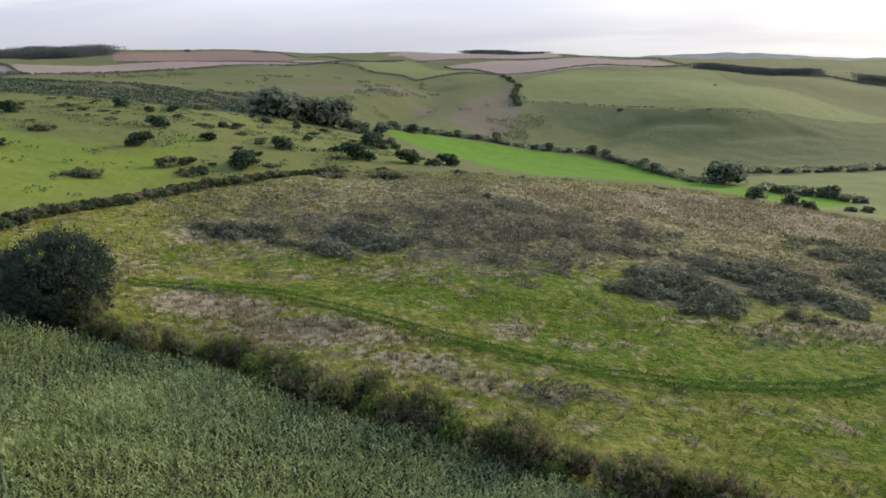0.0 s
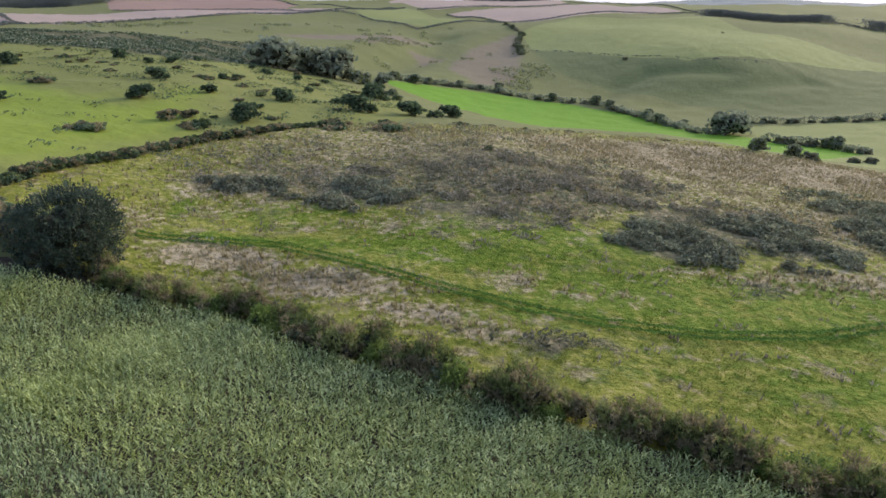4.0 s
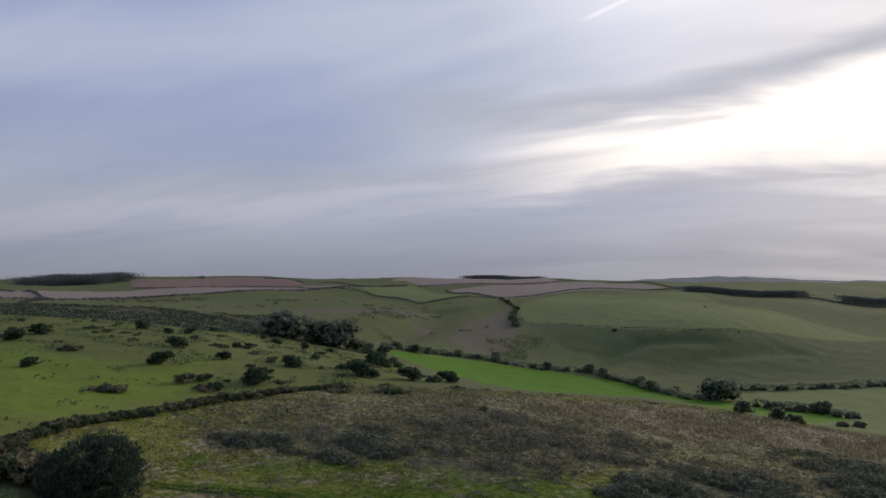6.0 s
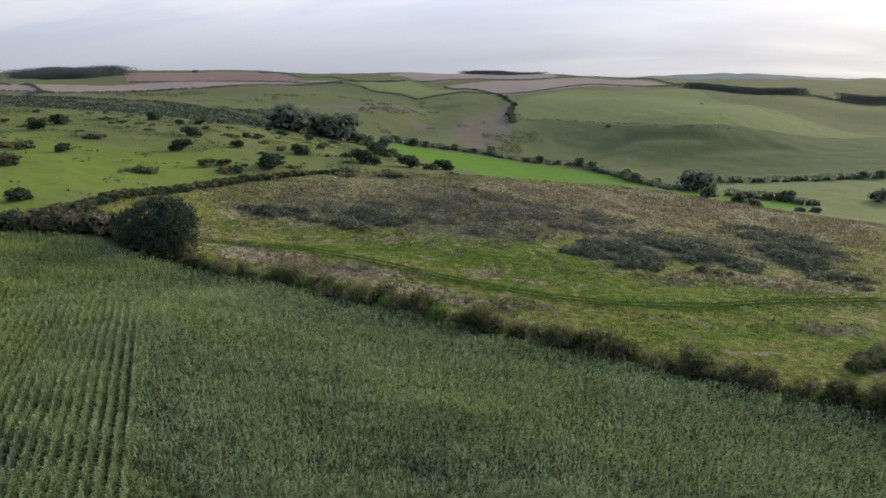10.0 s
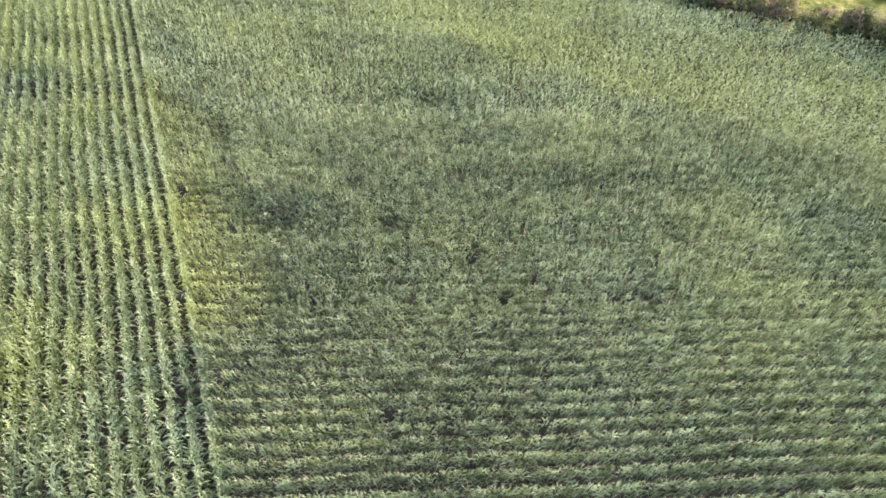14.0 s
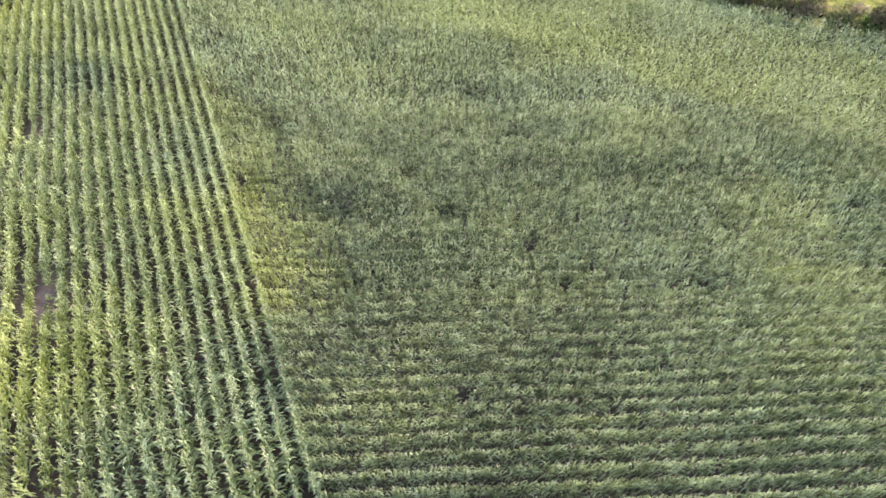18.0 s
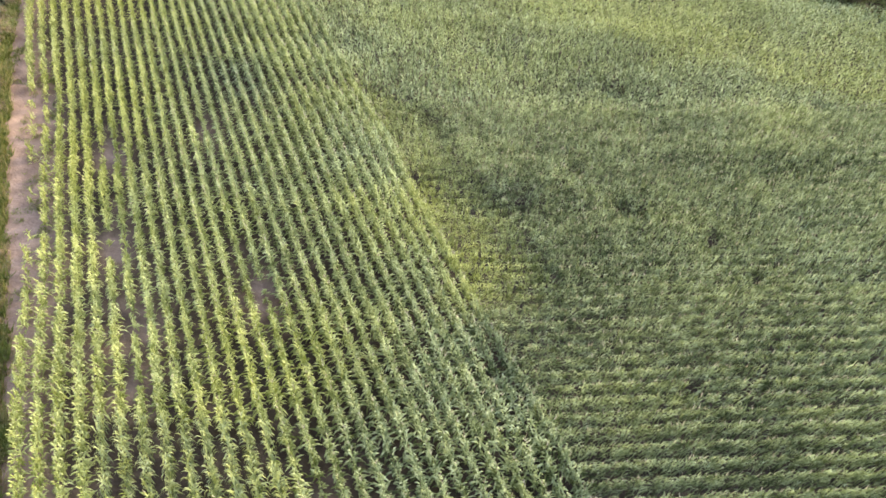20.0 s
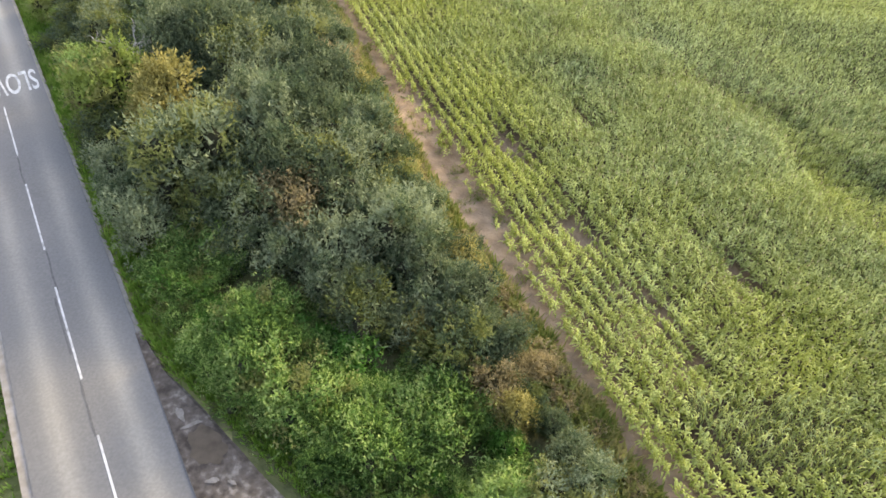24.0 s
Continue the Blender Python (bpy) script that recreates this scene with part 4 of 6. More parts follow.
for s, (x, y) in enumerate(spots[2:]):
    if 27.4 < x < 29.6:
        continue
    q = int(r.choice([0, 1, 2, 0, 1, 5, 3, 4, 1, 0, 5]))
    q = 3 if s in (2, 3, 13) else 4 if s == 17 else q
    x, y = x + r.normal(0, 0.4), y + r.normal(0.5, 0.85)
    sc = r.uniform(0.85, 1.25) * (1.15 if x > 29.5 else 1.0)
    turn, tall = r.uniform(0, 6.28), r.uniform(0.8, 1.15)
    if q in used:
        placed(KINDS[q], x, y, turn, sc, 0.25, tall)
    else:
        used.add(q)
        KINDS[q].matrix_basis = Matrix.LocRotScale((x, y, land1(x, y) - 0.25), Euler((0, 0, turn)), (sc, sc, sc * tall))

for x, y, sc in ((41.0, 38.5, 1.3), (43.5, 40.0, 1.2), (46.0, 37.5, 1.4), (38.6, 37.0, 0.9), (49.0, 36.0, 1.3), (44.5, 34.5, 1.1), (52.0, 33.5, 1.4), (48.0, 30.5, 1.2)):
    placed(KINDS[int(r.choice([0, 2, 5]))], x, y, r.uniform(0, 6.28), 0.8 * sc, 0.25, r.uniform(0.6, 0.8))

# ---- maize ----
def maize_row(name, x, y, tall, r, mat, pale, leaves=11, wide=1.0, reach=1.0, fine=True, lie=None, spray=0.55, slim=1.0):
    """Plants at places along one row: leaves that rise from the stalk, arch over and hang at the tip, smaller to the top."""
    n, L = len(x), leaves
    z = land(x, y)
    u = np.linspace(0, 1, L)[None]
    ln = (0.9 + 0.55 * tall[:, None]) * (0.36 - 0.14 * u) * r.uniform(0.75, 1.2, (n, L)) / slim
    base = z[:, None] + tall[:, None] * (0.12 + 0.70 * u ** slim) * r.uniform(0.95, 1.05, (n, L))
    a = r.uniform(0, 6.28, n)[:, None] + np.arange(L)[None] * math.pi + r.normal(0, 0.55, (n, L))
    if lie is not None:          # crowded plants spread their leaves along the row
        a = lie + np.arange(L)[None] * math.pi + r.normal(0, spray, (n, L))
    ca, sa = np.cos(a), np.sin(a)
    lean = reach * r.uniform(0.6, 1.4, (n, L)) * (1 - 0.4 * u)
    w = 0.037 * wide * slim * r.uniform(0.8, 1.3, (n, L)) * (1.1 - 0.35 * u)
    droop = r.uniform(0.0, 0.6, (n, L)) * (1.05 - 0.5 * u)
    jx, jy = x[:, None], y[:, None]

    def at(out, up, half, twist):
        return np.stack([jx + ca * out - sa * half, jy + sa * out + ca * half, base + up + twist * half], -1)

    o1, z1 = 0.32 * ln * lean, 0.38 * ln
    o2, z2 = 0.70 * ln * lean, ln * (0.52 - 0.3 * droop)
    o3, z3 = 1.02 * ln * lean, ln * (0.50 - 0.95 * droop) if fine else ln * (0.74 - 0.75 * droop)
    k = np.arange(n * L)[:, None]
    if fine:
        v = np.stack([at(0 * a, 0 * a, 0 * a, 0), at(o1, z1, w, 0.3), at(o1, z1, -w, 0.3), at(o2, z2, 0.85 * w, -0.4), at(o2, z2, -0.85 * w, -0.4), at(o3, z3, 0 * a, 0)], 2).reshape(-1, 3)
        f = np.concatenate([6 * k + np.array([q]) for q in ((0, 2, 1), (1, 2, 4), (1, 4, 3), (3, 4, 5))], 1).reshape(-1, 3)
    else:
        v = np.stack([at(0.1 * o1, 0.3 * z1, 0 * a, 0), at(0.6 * (o1 + o2), 0.5 * (z1 + z2), w, 0.3), at(0.6 * (o1 + o2), 0.5 * (z1 + z2), -w, 0.3), at(o3, z3, 0 * a, 0)], 2).reshape(-1, 3)
        f = np.concatenate([4 * k + np.array([q]) for q in ((0, 2, 1), (1, 2, 3))], 1).reshape(-1, 3)
    pale = np.repeat(pale, len(v) // n)
    kind = np.zeros(len(f), int)
    if fine:                     # thin straw-coloured tassels on most of the taller plants
        q = np.repeat(np.where((tall > 1.3) & (r.random(n) < 0.4))[0], 3)
        t = r.uniform(0, 6.28, len(q))
        top = np.stack([x[q], y[q], z[q] + tall[q] * 0.92], 1)
        way = np.stack([np.cos(t) * 0.45, np.sin(t) * 0.45, np.ones(len(q))], 1) * (tall[q] * r.uniform(0.09, 0.16, len(q)))[:, None]
        flat = np.stack([-np.sin(t), np.cos(t), np.zeros(len(q))], 1) * 0.02
        tv = np.stack([top - flat, top + flat, top + way], 1).reshape(-1, 3)
        f, kind = np.concatenate([f, np.arange(len(tv)).reshape(-1, 3) + len(v)]), np.concatenate([kind, np.ones(len(q), int)])
        v, pale = np.concatenate([v, tv]), np.concatenate([pale, np.zeros(len(tv))])
    me = quick_mesh(name, v, f, [mat, MAT["tassel"]], kind)
    layer = me.attributes.new("pale", "FLOAT", "POINT")
    layer.data.foreach_set("value", pale.astype(np.float32))
    return new(name, me)


def stunted(x, y):
    """The low yellow corner between the turning rows and the tall crop."""
    inner = np.interp(y, [-11.5, -9.0, -4.6, 0, 4, 7, 10, 12], [-15.5, -13.4, -15.3, -17.8, -19.6, -21.3, -26.5, -32.0])
    return ramp((inner - x) / 0.6 + 0.5) * ramp((y + 11.2) / 0.8) * ramp((11.5 - y) / 1.0)


def crop_pale(x, y):
    """Where the crop is pale: starved and yellow along the strip, along the turning rows and in drifts, and paler
    towards the hedge.
    """
    e, t = (x - LINE(y)) * 0.92, (x - TURN(y)) * 0.92
    drift = np.array([noise.noise((0.13 * a, 0.13 * b, 4.0)) + 0.5 * noise.noise((0.4 * a, 0.4 * b, 2.0)) for a, b in zip(x, y)])
    k = np.where(t < 0, 0.34 - 0.2 * ramp((t + 5) / 5) + 0.5 * (1 - ramp((e - 3) / 12)) + 0.5 * drift, 0.02 + 0.3 * drift)
    lee = 21.5 - to_line(x, y, TOP)          # rows along the hedge: the light they catch goes into the pale colour
    k += 0.34 * ramp((lee + 0.3) / 1.2) * np.exp(-np.maximum(lee, 0) / 8) * (t > 0)
    k += 0.14 * ramp((y - 8) / 8) + 0.35 * poor(x, y)
    k += 0.08 * np.exp(-((t - 0.2) / 2.0) ** 2) * ramp((y + 14) / 4) * ramp((12 - y) / 6) + 0.3 * cover(x, y, PALE) + 0.25 * stunted(x, y) * (t > 0)
    return np.clip(k, 0, 1)


def crop_height(x, y):
    """How tall the maize stands: stunted along the bare strip and in poor patches."""
    t = np.full(len(x), 2.1)
    e = (x - LINE(y)) * 0.92
    t *= 0.58 + 0.42 * ramp((e - 0.5) / 19.0)
    t *= 1 - 0.32 * stunted(x, y) * (x > TURN(y))
    t *= 0.95 + 0.10 * np.sin(0.16 * x + 0.22 * y) * np.cos(0.21 * x - 0.1 * y)
    t *= 1 + (0.3 - 0.22 * ramp((-3 - y) / 6) * (x > TURN(y))) * np.array([noise.noise((0.1 * a, 0.32 * b, 6.0)) + 0.5 * noise.noise((0.5 * a, 0.9 * b, 8.0)) for a, b in zip(x, y)])
    t *= 1 - 0.10 * ramp((20.5 - to_line(x, y, TOP)) / 2) * (x > TURN(y))
    return t * (1 - poor(x, y))


PALE = [(-18.2, -8.0, 1.7, 2.6, 1.0), (-15.8, -7.6, 2.2, 1.6, 0.7), (12.0, -6.3, 3.2, 0.9, 1.0), (15, -8.6, 5, 1.6, 0.45), (-21.0, -2.0, 1.0, 3.4, 0.7), (-24.4, 4.4, 1.0, 2.4, 0.7), (-2.8, -16.5, 1.2, 0.6, 0.9), (-28, -15, 4, 3, 0.4), (-10.5, 8.5, 5, 2.0, 0.35), (2, 22, 9, 2.5, 0.5), (20, 17, 10, 3, 0.4)]
tilt = math.atan(0.418)
row_dir = np.array([-math.sin(tilt), math.cos(tilt)])
across = np.array([math.cos(tilt), math.sin(tilt)])
r = np.random.default_rng(5)
foot = np.array([LINE(-52.0), -52.0])
SINGLE = []
for s in range(-1, 29):
    start = foot + across * (1.75 + 0.75 * s)
    d = np.concatenate([np.arange(0, 26, 0.22), np.arange(26, 70, 0.165), np.arange(70, 112, 0.2)])
    d = d + r.normal(0, 0.03, len(d))
    x, y = start[0] + row_dir[0] * d + r.normal(0, 0.035, len(d)), start[1] + row_dir[1] * d + r.normal(0, 0.035, len(d))
    bald = np.exp(-((y + 3) / 9) ** 4) * (0.8 if s < 0 else 0.4 if s < 1 else 0.15 if s < 2 else 0.0)
    ok = (to_line(x, y, TOP) > 20.6 - 3 * ramp((-x - 38) / 10)) & (y < 50) & (x > -66) & (r.random(len(d)) < (0.8 if s < 1 else 0.96) * (1 - bald)) & (x < TURN(y) + 0.4)
    x, y = x[ok], y[ok]
    tall = crop_height(x, y) * r.uniform(0.85, 1.1, len(x))
    alive = tall > r.uniform(0.35, 0.85, len(x))
    x, y, tall = x[alive], y[alive], tall[alive]
    single = (y > -21.5) & (y < -18.2) & (s >= 3) & (s < 12)
    for px, py, pt in zip(x[single], y[single], tall[single]):
        SINGLE.append((px, py, pt))
    for close in (True, False):
        q = ~single & ((np.abs(y - 2) < 27) == close)
        if q.sum() > 3:
            row = maize_row("maize", x[q], y[q], tall[q], r, MAT["leaf_maize"], crop_pale(x[q], y[q]), 13, 1.0 if close else 1.5, 0.7, close)
            tagged(row, "straight headland row of yellow-green maize on bare soil", "maize", "headland maize rows", "stuff")


def leaf_blade(length, lift, pale):
    """One arching maize leaf from the stalk outwards along +x."""
    w = 0.018
    v = [(0, -w * 0.6, 0), (0, w * 0.6, 0), (length * 0.42, -w * 1.25, length * 0.42 * lift), (length * 0.42, w * 1.25, length * 0.42 * lift + 0.01), (length * 0.82, -w, length * (0.46 * lift - 0.08)), (length * 0.82, w, length * (0.46 * lift - 0.08) + 0.01), (length * 1.12, 0, length * (0.22 * lift - 0.28))]
    me = quick_mesh("maize_leaf", v, [(0, 2, 3), (0, 3, 1), (2, 4, 5), (2, 5, 3), (4, 6, 5)], [MAT["leaf_maize"]])
    me.attributes.new("pale", "FLOAT", "POINT").data.foreach_set("value", np.full(7, pale, np.float32))
    return me


BLADES = [leaf_blade(ln, li, pa) for ln, li, pa in ((0.27, 1.7, 0.3), (0.32, 1.4, 0.6), (0.36, 1.2, 0.2), (0.29, 1.9, 0.8), (0.32, 1.0, 0.5))]
sv, sf = limb_tubes([[(0, 0, -0.05, 0.016), (0.004, 0, 0.5, 0.013), (0, 0.004, 1.0, 0.006)]], 5)
STALK = quick_mesh("maize_stalk", sv, sf, [MAT["leaf_maize"]])
for px, py, pt in SINGLE:
    ob = tagged(new("maize_plant"), "single yellow-green maize plant with arching leaves on bare soil", "maize", "maize plants by the strip")
    ob.matrix_basis = Matrix.LocRotScale((px, py, land1(px, py)), Euler((0, 0, r.uniform(0, 6.28))), (0.68 * pt, 0.68 * pt, pt))
    part("stalk", STALK, ob)
    for s in range(11):
        leaf = part("leaf", BLADES[int(r.integers(0, 5))], ob)
        leaf.matrix_basis = Matrix.LocRotScale((0, 0, 0.2 + 0.065 * s), Euler((0, 0, math.pi * s + r.normal(0, 0.5))), None)
ca, sa = math.cos(radians(4.4)), math.sin(radians(4.4))
for s in range(-26, 90):
    off = -25.0 + 0.75 * s
    close = -26 < off < 9
    step = 0.22 if off < -26 else 0.165 if off < 9 else 0.19
    d = np.arange(-40, 76 if off > -26 else 30, step)
    d = d + r.normal(0, 0.04, len(d))
    x, y = d * ca - off * sa + r.normal(0, 0.05, len(d)), d * sa + off * ca + r.normal(0, 0.022, len(d))
    ok = (x > TURN(y) - 0.1) & (to_line(x, y, TOP) > 20.75) & (y < HEDGE_Y(x) - 15) & (x < 58) & (r.random(len(d)) < 0.95)
    if ok.sum() < 4:
        continue
    x, y = x[ok], y[ok]
    tall = crop_height(x, y) * r.uniform(0.95, 1.05, len(x))
    row = maize_row("maize", x, y, tall, r, MAT["leaf_maize"], crop_pale(x, y), 10 if off < -26 else 15 if close else 12, 1.0 if close else 1.3, 0.5 if off < -26 else 0.32 if off < -8 else 0.38 if close else 0.6, close, radians(4.4) if close else None, 0.4 if off < -8 else 0.6, 0.6 if off < -8 else 0.76 if close else 1.0)
    tagged(row, "dense cross row of tall grey-green maize", "maize", "cross rows of maize", "stuff")

# rows that follow the hedge along the top of the field
upper, heading = along(TOP, 0.5)
blur = np.exp(-(np.arange(-16, 17) / 8.0) ** 2)
heading = np.stack([np.convolve(np.pad(heading[:, q], 16, mode="edge"), blur / blur.sum(), "valid") for q in (0, 1)], 1)
heading /= np.hypot(*heading.T)[:, None]
for s in range(25):
    o = 2.3 + 0.75 * s
    d = np.arange(0, len(upper) - 1.5, 0.42)
    d = d + r.normal(0, 0.06, len(d)).clip(-0.1, 0.1)
    d = d.clip(0, len(upper) - 1.01)
    i = d.astype(int)
    f = (d - i)[:, None]
    p = upper[i] * (1 - f) + upper[i + 1] * f
    h = heading[i] * (1 - f) + heading[i + 1] * f
    x, y = p[:, 0] + h[:, 1] * o + r.normal(0, 0.05, len(d)), p[:, 1] - h[:, 0] * o + r.normal(0, 0.05, len(d))
    bay = (x + 46) ** 2 / 42 + (y - 57.0) ** 2 / 5.5 < 1          # the bare turning place below the tree
    ok = (x > EDGE(y) + 1.2) & (x > -70) & (x < 60) & ~bay & (to_line(x, y, TOP) > o - 0.5) & (r.random(len(d)) < 0.95)
    x, y = x[ok], y[ok]
    tall = crop_height(x, y) * r.uniform(0.9, 1.08, len(x))
    row = maize_row("maize", x, y, tall, r, MAT["leaf_maize"], np.clip(crop_pale(x, y) + 0.12, 0, 1), 11, 1.4, 0.85, False)
    tagged(row, "row of tall grey-green maize that follows the hedge", "maize", "maize rows along the hedge", "stuff")


# ---- road, lay-by and markings ----
def ribbon(name, line, offs, lift, mat, step=1.5, ridge=0.0):
    """A strip along a line of the plan, from one offset to another to its side, with a thickness."""
    pts, w = along(line, step)
    side = np.stack([w[:, 1], -w[:, 0]], 1)
    cols = np.linspace(offs[0], offs[1], 21)
    crown = ridge * (1 - ((cols - cols.mean()) / (0.5 * (offs[1] - offs[0]))) ** 2)
    x = pts[:, None, 0] + side[:, None, 0] * cols[None]
    y = pts[:, None, 1] + side[:, None, 1] * cols[None]
    z = land(pts[:, 0], pts[:, 1])[:, None] + lift + crown[None]
    x, y, z = [np.concatenate([q[:, :1], q, q[:, -1:]], 1) for q in (x, y, z)]
    z[:, 0] -= 0.4
    z[:, -1] -= 0.4
    n, c = x.shape
    i, j = np.meshgrid(np.arange(n - 1), np.arange(c - 1), indexing="ij")
    f = np.stack([i * c + j, i * c + j + 1, (i + 1) * c + j + 1, (i + 1) * c + j], -1).reshape(-1, 4)[:, ::-1]
    me = quick_mesh(name, np.stack([x, y, z], -1).reshape(-1, 3), f, [mat], None, False)
    u = np.concatenate([cols[:1], cols, cols[-1:]])
    worn = 0.95 * np.exp(-((np.abs(u) - 1.25) / 0.42) ** 2)
    patchy = np.array([0.75 + 0.9 * noise.noise((0.11 * px, 0.11 * py, 1.0)) for px, py in pts])
    me.attributes.new("pale", "FLOAT", "POINT").data.foreach_set("value", np.clip(patchy[:, None] * worn[None], 0, 1).ravel().astype(np.float32))
    return new(name, me)


ROAD_HALF = 2.42
way = np.array([-0.531, 0.847])                    # along the road
right = np.array([0.847, 0.531])
mid0 = np.array([-56.6, -16.7]) - right * 2.5
ROAD = [tuple(mid0 + way * d) for d in range(-45, 175, 5)]
road = tagged(ribbon("road", ROAD, (-ROAD_HALF, ROAD_HALF), 0.16, MAT["asphalt"], 1.5, 0.05), "narrow grey asphalt country road with worn wheel tracks", "road", kind="structure")

for name_off in ((-ROAD_HALF - 0.35, -ROAD_HALF + 0.02), (ROAD_HALF - 0.02, ROAD_HALF + 0.18)):
    tagged(ribbon("road_edge", ROAD, name_off, 0.11, MAT["gravel"], 1.5), "pale gravelly edge strip of the road", "road edge", kind="structure")


def on_road(d, o):
    p = mid0 + way * d + right * o
    q = mid0 + way * d
    return p[0], p[1], land1(*q) + 0.16 + 0.05 * (1 - (o / ROAD_HALF) ** 2)


def dash(d0, d1, width=0.085):
    v, f = [], []
    steps = np.linspace(d0, d1, 7)
    for s, d in enumerate(steps):
        for o in (-width / 2, width / 2):
            x, y, z = on_road(d, o)
            v.append((x, y, z + 0.012))
    for s in range(len(steps) - 1):
        f.append((2 * s, 2 * s + 1, 2 * s + 3, 2 * s + 2))
    return tagged(new("road_marking", quick_mesh("dash", v, f, [MAT["road_paint"]])), "worn white centre-line dash painted on the asphalt", "road marking", "centre-line dashes")


for d0 in (-27.0, -18.0, -9.4, -0.85, 7.6, 16.2, 33.0, 42.0, 51.0):
    dash(d0, d0 + 5.7)

text = bpy.data.curves.new("slow", "FONT")
text.body, text.align_x, text.align_y, text.size = "SLOW", "CENTER", "CENTER", 1.0
text.offset = 0.012
text.resolution_u = 6
probe = new("road_word", text)
bpy.context.view_layer.update()
flat_mesh = bpy.data.meshes.new_from_object(probe.evaluated_get(bpy.context.evaluated_depsgraph_get()))
bpy.data.objects.remove(probe)
co = np.empty(3 * len(flat_mesh.vertices), np.float32)
flat_mesh.vertices.foreach_get("co", co)
co = co.reshape(-1, 3)
co[:, 0] *= 2.9 / np.ptp(co[:, 0])
co[:, 1] *= 2.75 / np.ptp(co[:, 1])
SLOW_AT = (24.6, 0.8)
for q in co:
    q[:] = on_road(SLOW_AT[0] - q[1], SLOW_AT[1] - q[0])
    q[2] += 0.014
flat_mesh.vertices.foreach_set("co", co.ravel())
flat_mesh.materials.append(MAT["road_paint"])
flat_mesh.update()
tagged(new("road_word", flat_mesh), "worn white painted word SLOW on the asphalt", "road marking")

# broken lay-by beside the road
edge = [(-56.7, -16.3), (-54.9, -18.4), (-52.9, -20.0), (-51.3, -21.4), (-49.0, -23.3), (-46.5, -26.5), (-45.0, -32.0)]
v, f = [], []
for s, (x, y) in enumerate(edge):
    kx, ky = mid0 + way * ((np.array([x, y]) - mid0) @ way) + right * (ROAD_HALF - 0.06)
    for t in np.linspace(0, 1, 6):
        px, py = kx + (x - kx) * t, ky + (y - ky) * t
        v.append((px, py, land1(px, py) + 0.10 + 0.006 * noise.noise((px, py, 0)) - (0.25 if t == 1 else 0)))
for s in range(len(edge) - 1):
    for t in range(5):
        f.append((6 * s + t, 6 * s + t + 1, 6 * s + t + 7, 6 * s + t + 6))
tagged(new("layby", quick_mesh("layby", v, f, [MAT["broken_tarmac"]])), "broken, stained tarmac lay-by beside the road", "lay-by", kind="structure")


def patch(name, cx0, cy0, a, b, turn, mat, label, seed, lift=0.15):
    """A ragged flat patch on the lay-by."""
    v, f, n = [(cx0, cy0, land1(cx0, cy0) + lift)], [], 44
    for s in range(n):
        t = s * 2 * math.pi / n
        k = 0.85 + 0.4 * noise.noise((1.1 * math.cos(t), 1.3 * math.sin(t), seed)) + 0.16 * noise.noise((4 * math.cos(t), 4 * math.sin(t), seed + 7))
        ex, ey = a * k * math.cos(t), b * k * math.sin(t)
        x, y = cx0 + ex * math.cos(turn) - ey * math.sin(turn), cy0 + ex * math.sin(turn) + ey * math.cos(turn)
        v.append((x, y, land1(x, y) + lift - 0.015))
        f.append((0, s + 1, (s + 1) % n + 1))
    return tagged(new(name, quick_mesh(name, v, f, [MAT[mat]])), label, name.replace("_", " "))


patch("mud_stain", -52.6, -21.6, 1.0, 0.7, -0.7, "brown_stain", "brown mud stain on the broken lay-by", 14, 0.125)
for s, (px, py, a, b, turn) in enumerate([(-53.95, -20.3, 0.42, 0.15, -1.0), (-52.1, -22.9, 0.3, 0.12, 0.2), (-53.4, -20.75, 0.45, 0.1, 0.4), (-51.4, -22.95, 0.2, 0.08, -0.3)]):
    patch("tarmac_chip", px, py, a, b, turn, "pale_chip", "pale broken patch in the lay-by", 2 + s, 0.135)
MAT["tar"] = material("tar", [(0.095, 0.093, 0.092), (0.14, 0.137, 0.135)], 4.0, rough=0.8)
for d0, d1, o in ((-3.7, -0.9, -0.08), (0.6, 4.2, -0.14), (-12.3, -9.6, 0.1), (13.4, 16.0, -0.05), (4.6, 7.5, 0.04)):
    v, f = [], []
    for s, d in enumerate(np.linspace(d0, d1, 12)):
        wob = o + 0.05 * noise.noise((0.8 * d, o, 3.0))
        half = 0.04 * (1 + 0.8 * noise.noise((1.7 * d, 0, 5.0)))
        for w in (-half, half):
            x, y, z = on_road(d, wob + w)
            v.append((x, y, z + 0.008))
        if s:
            f.append((2 * s - 2, 2 * s - 1, 2 * s + 1, 2 * s))
    tagged(new("tar_seam", quick_mesh("tar_seam", v, f, [MAT["tar"]])), "dark tar seam along the worn asphalt", "tar seam", "tar seams in the road")

# ---- scrub between the road and the field ----
BASES = {}
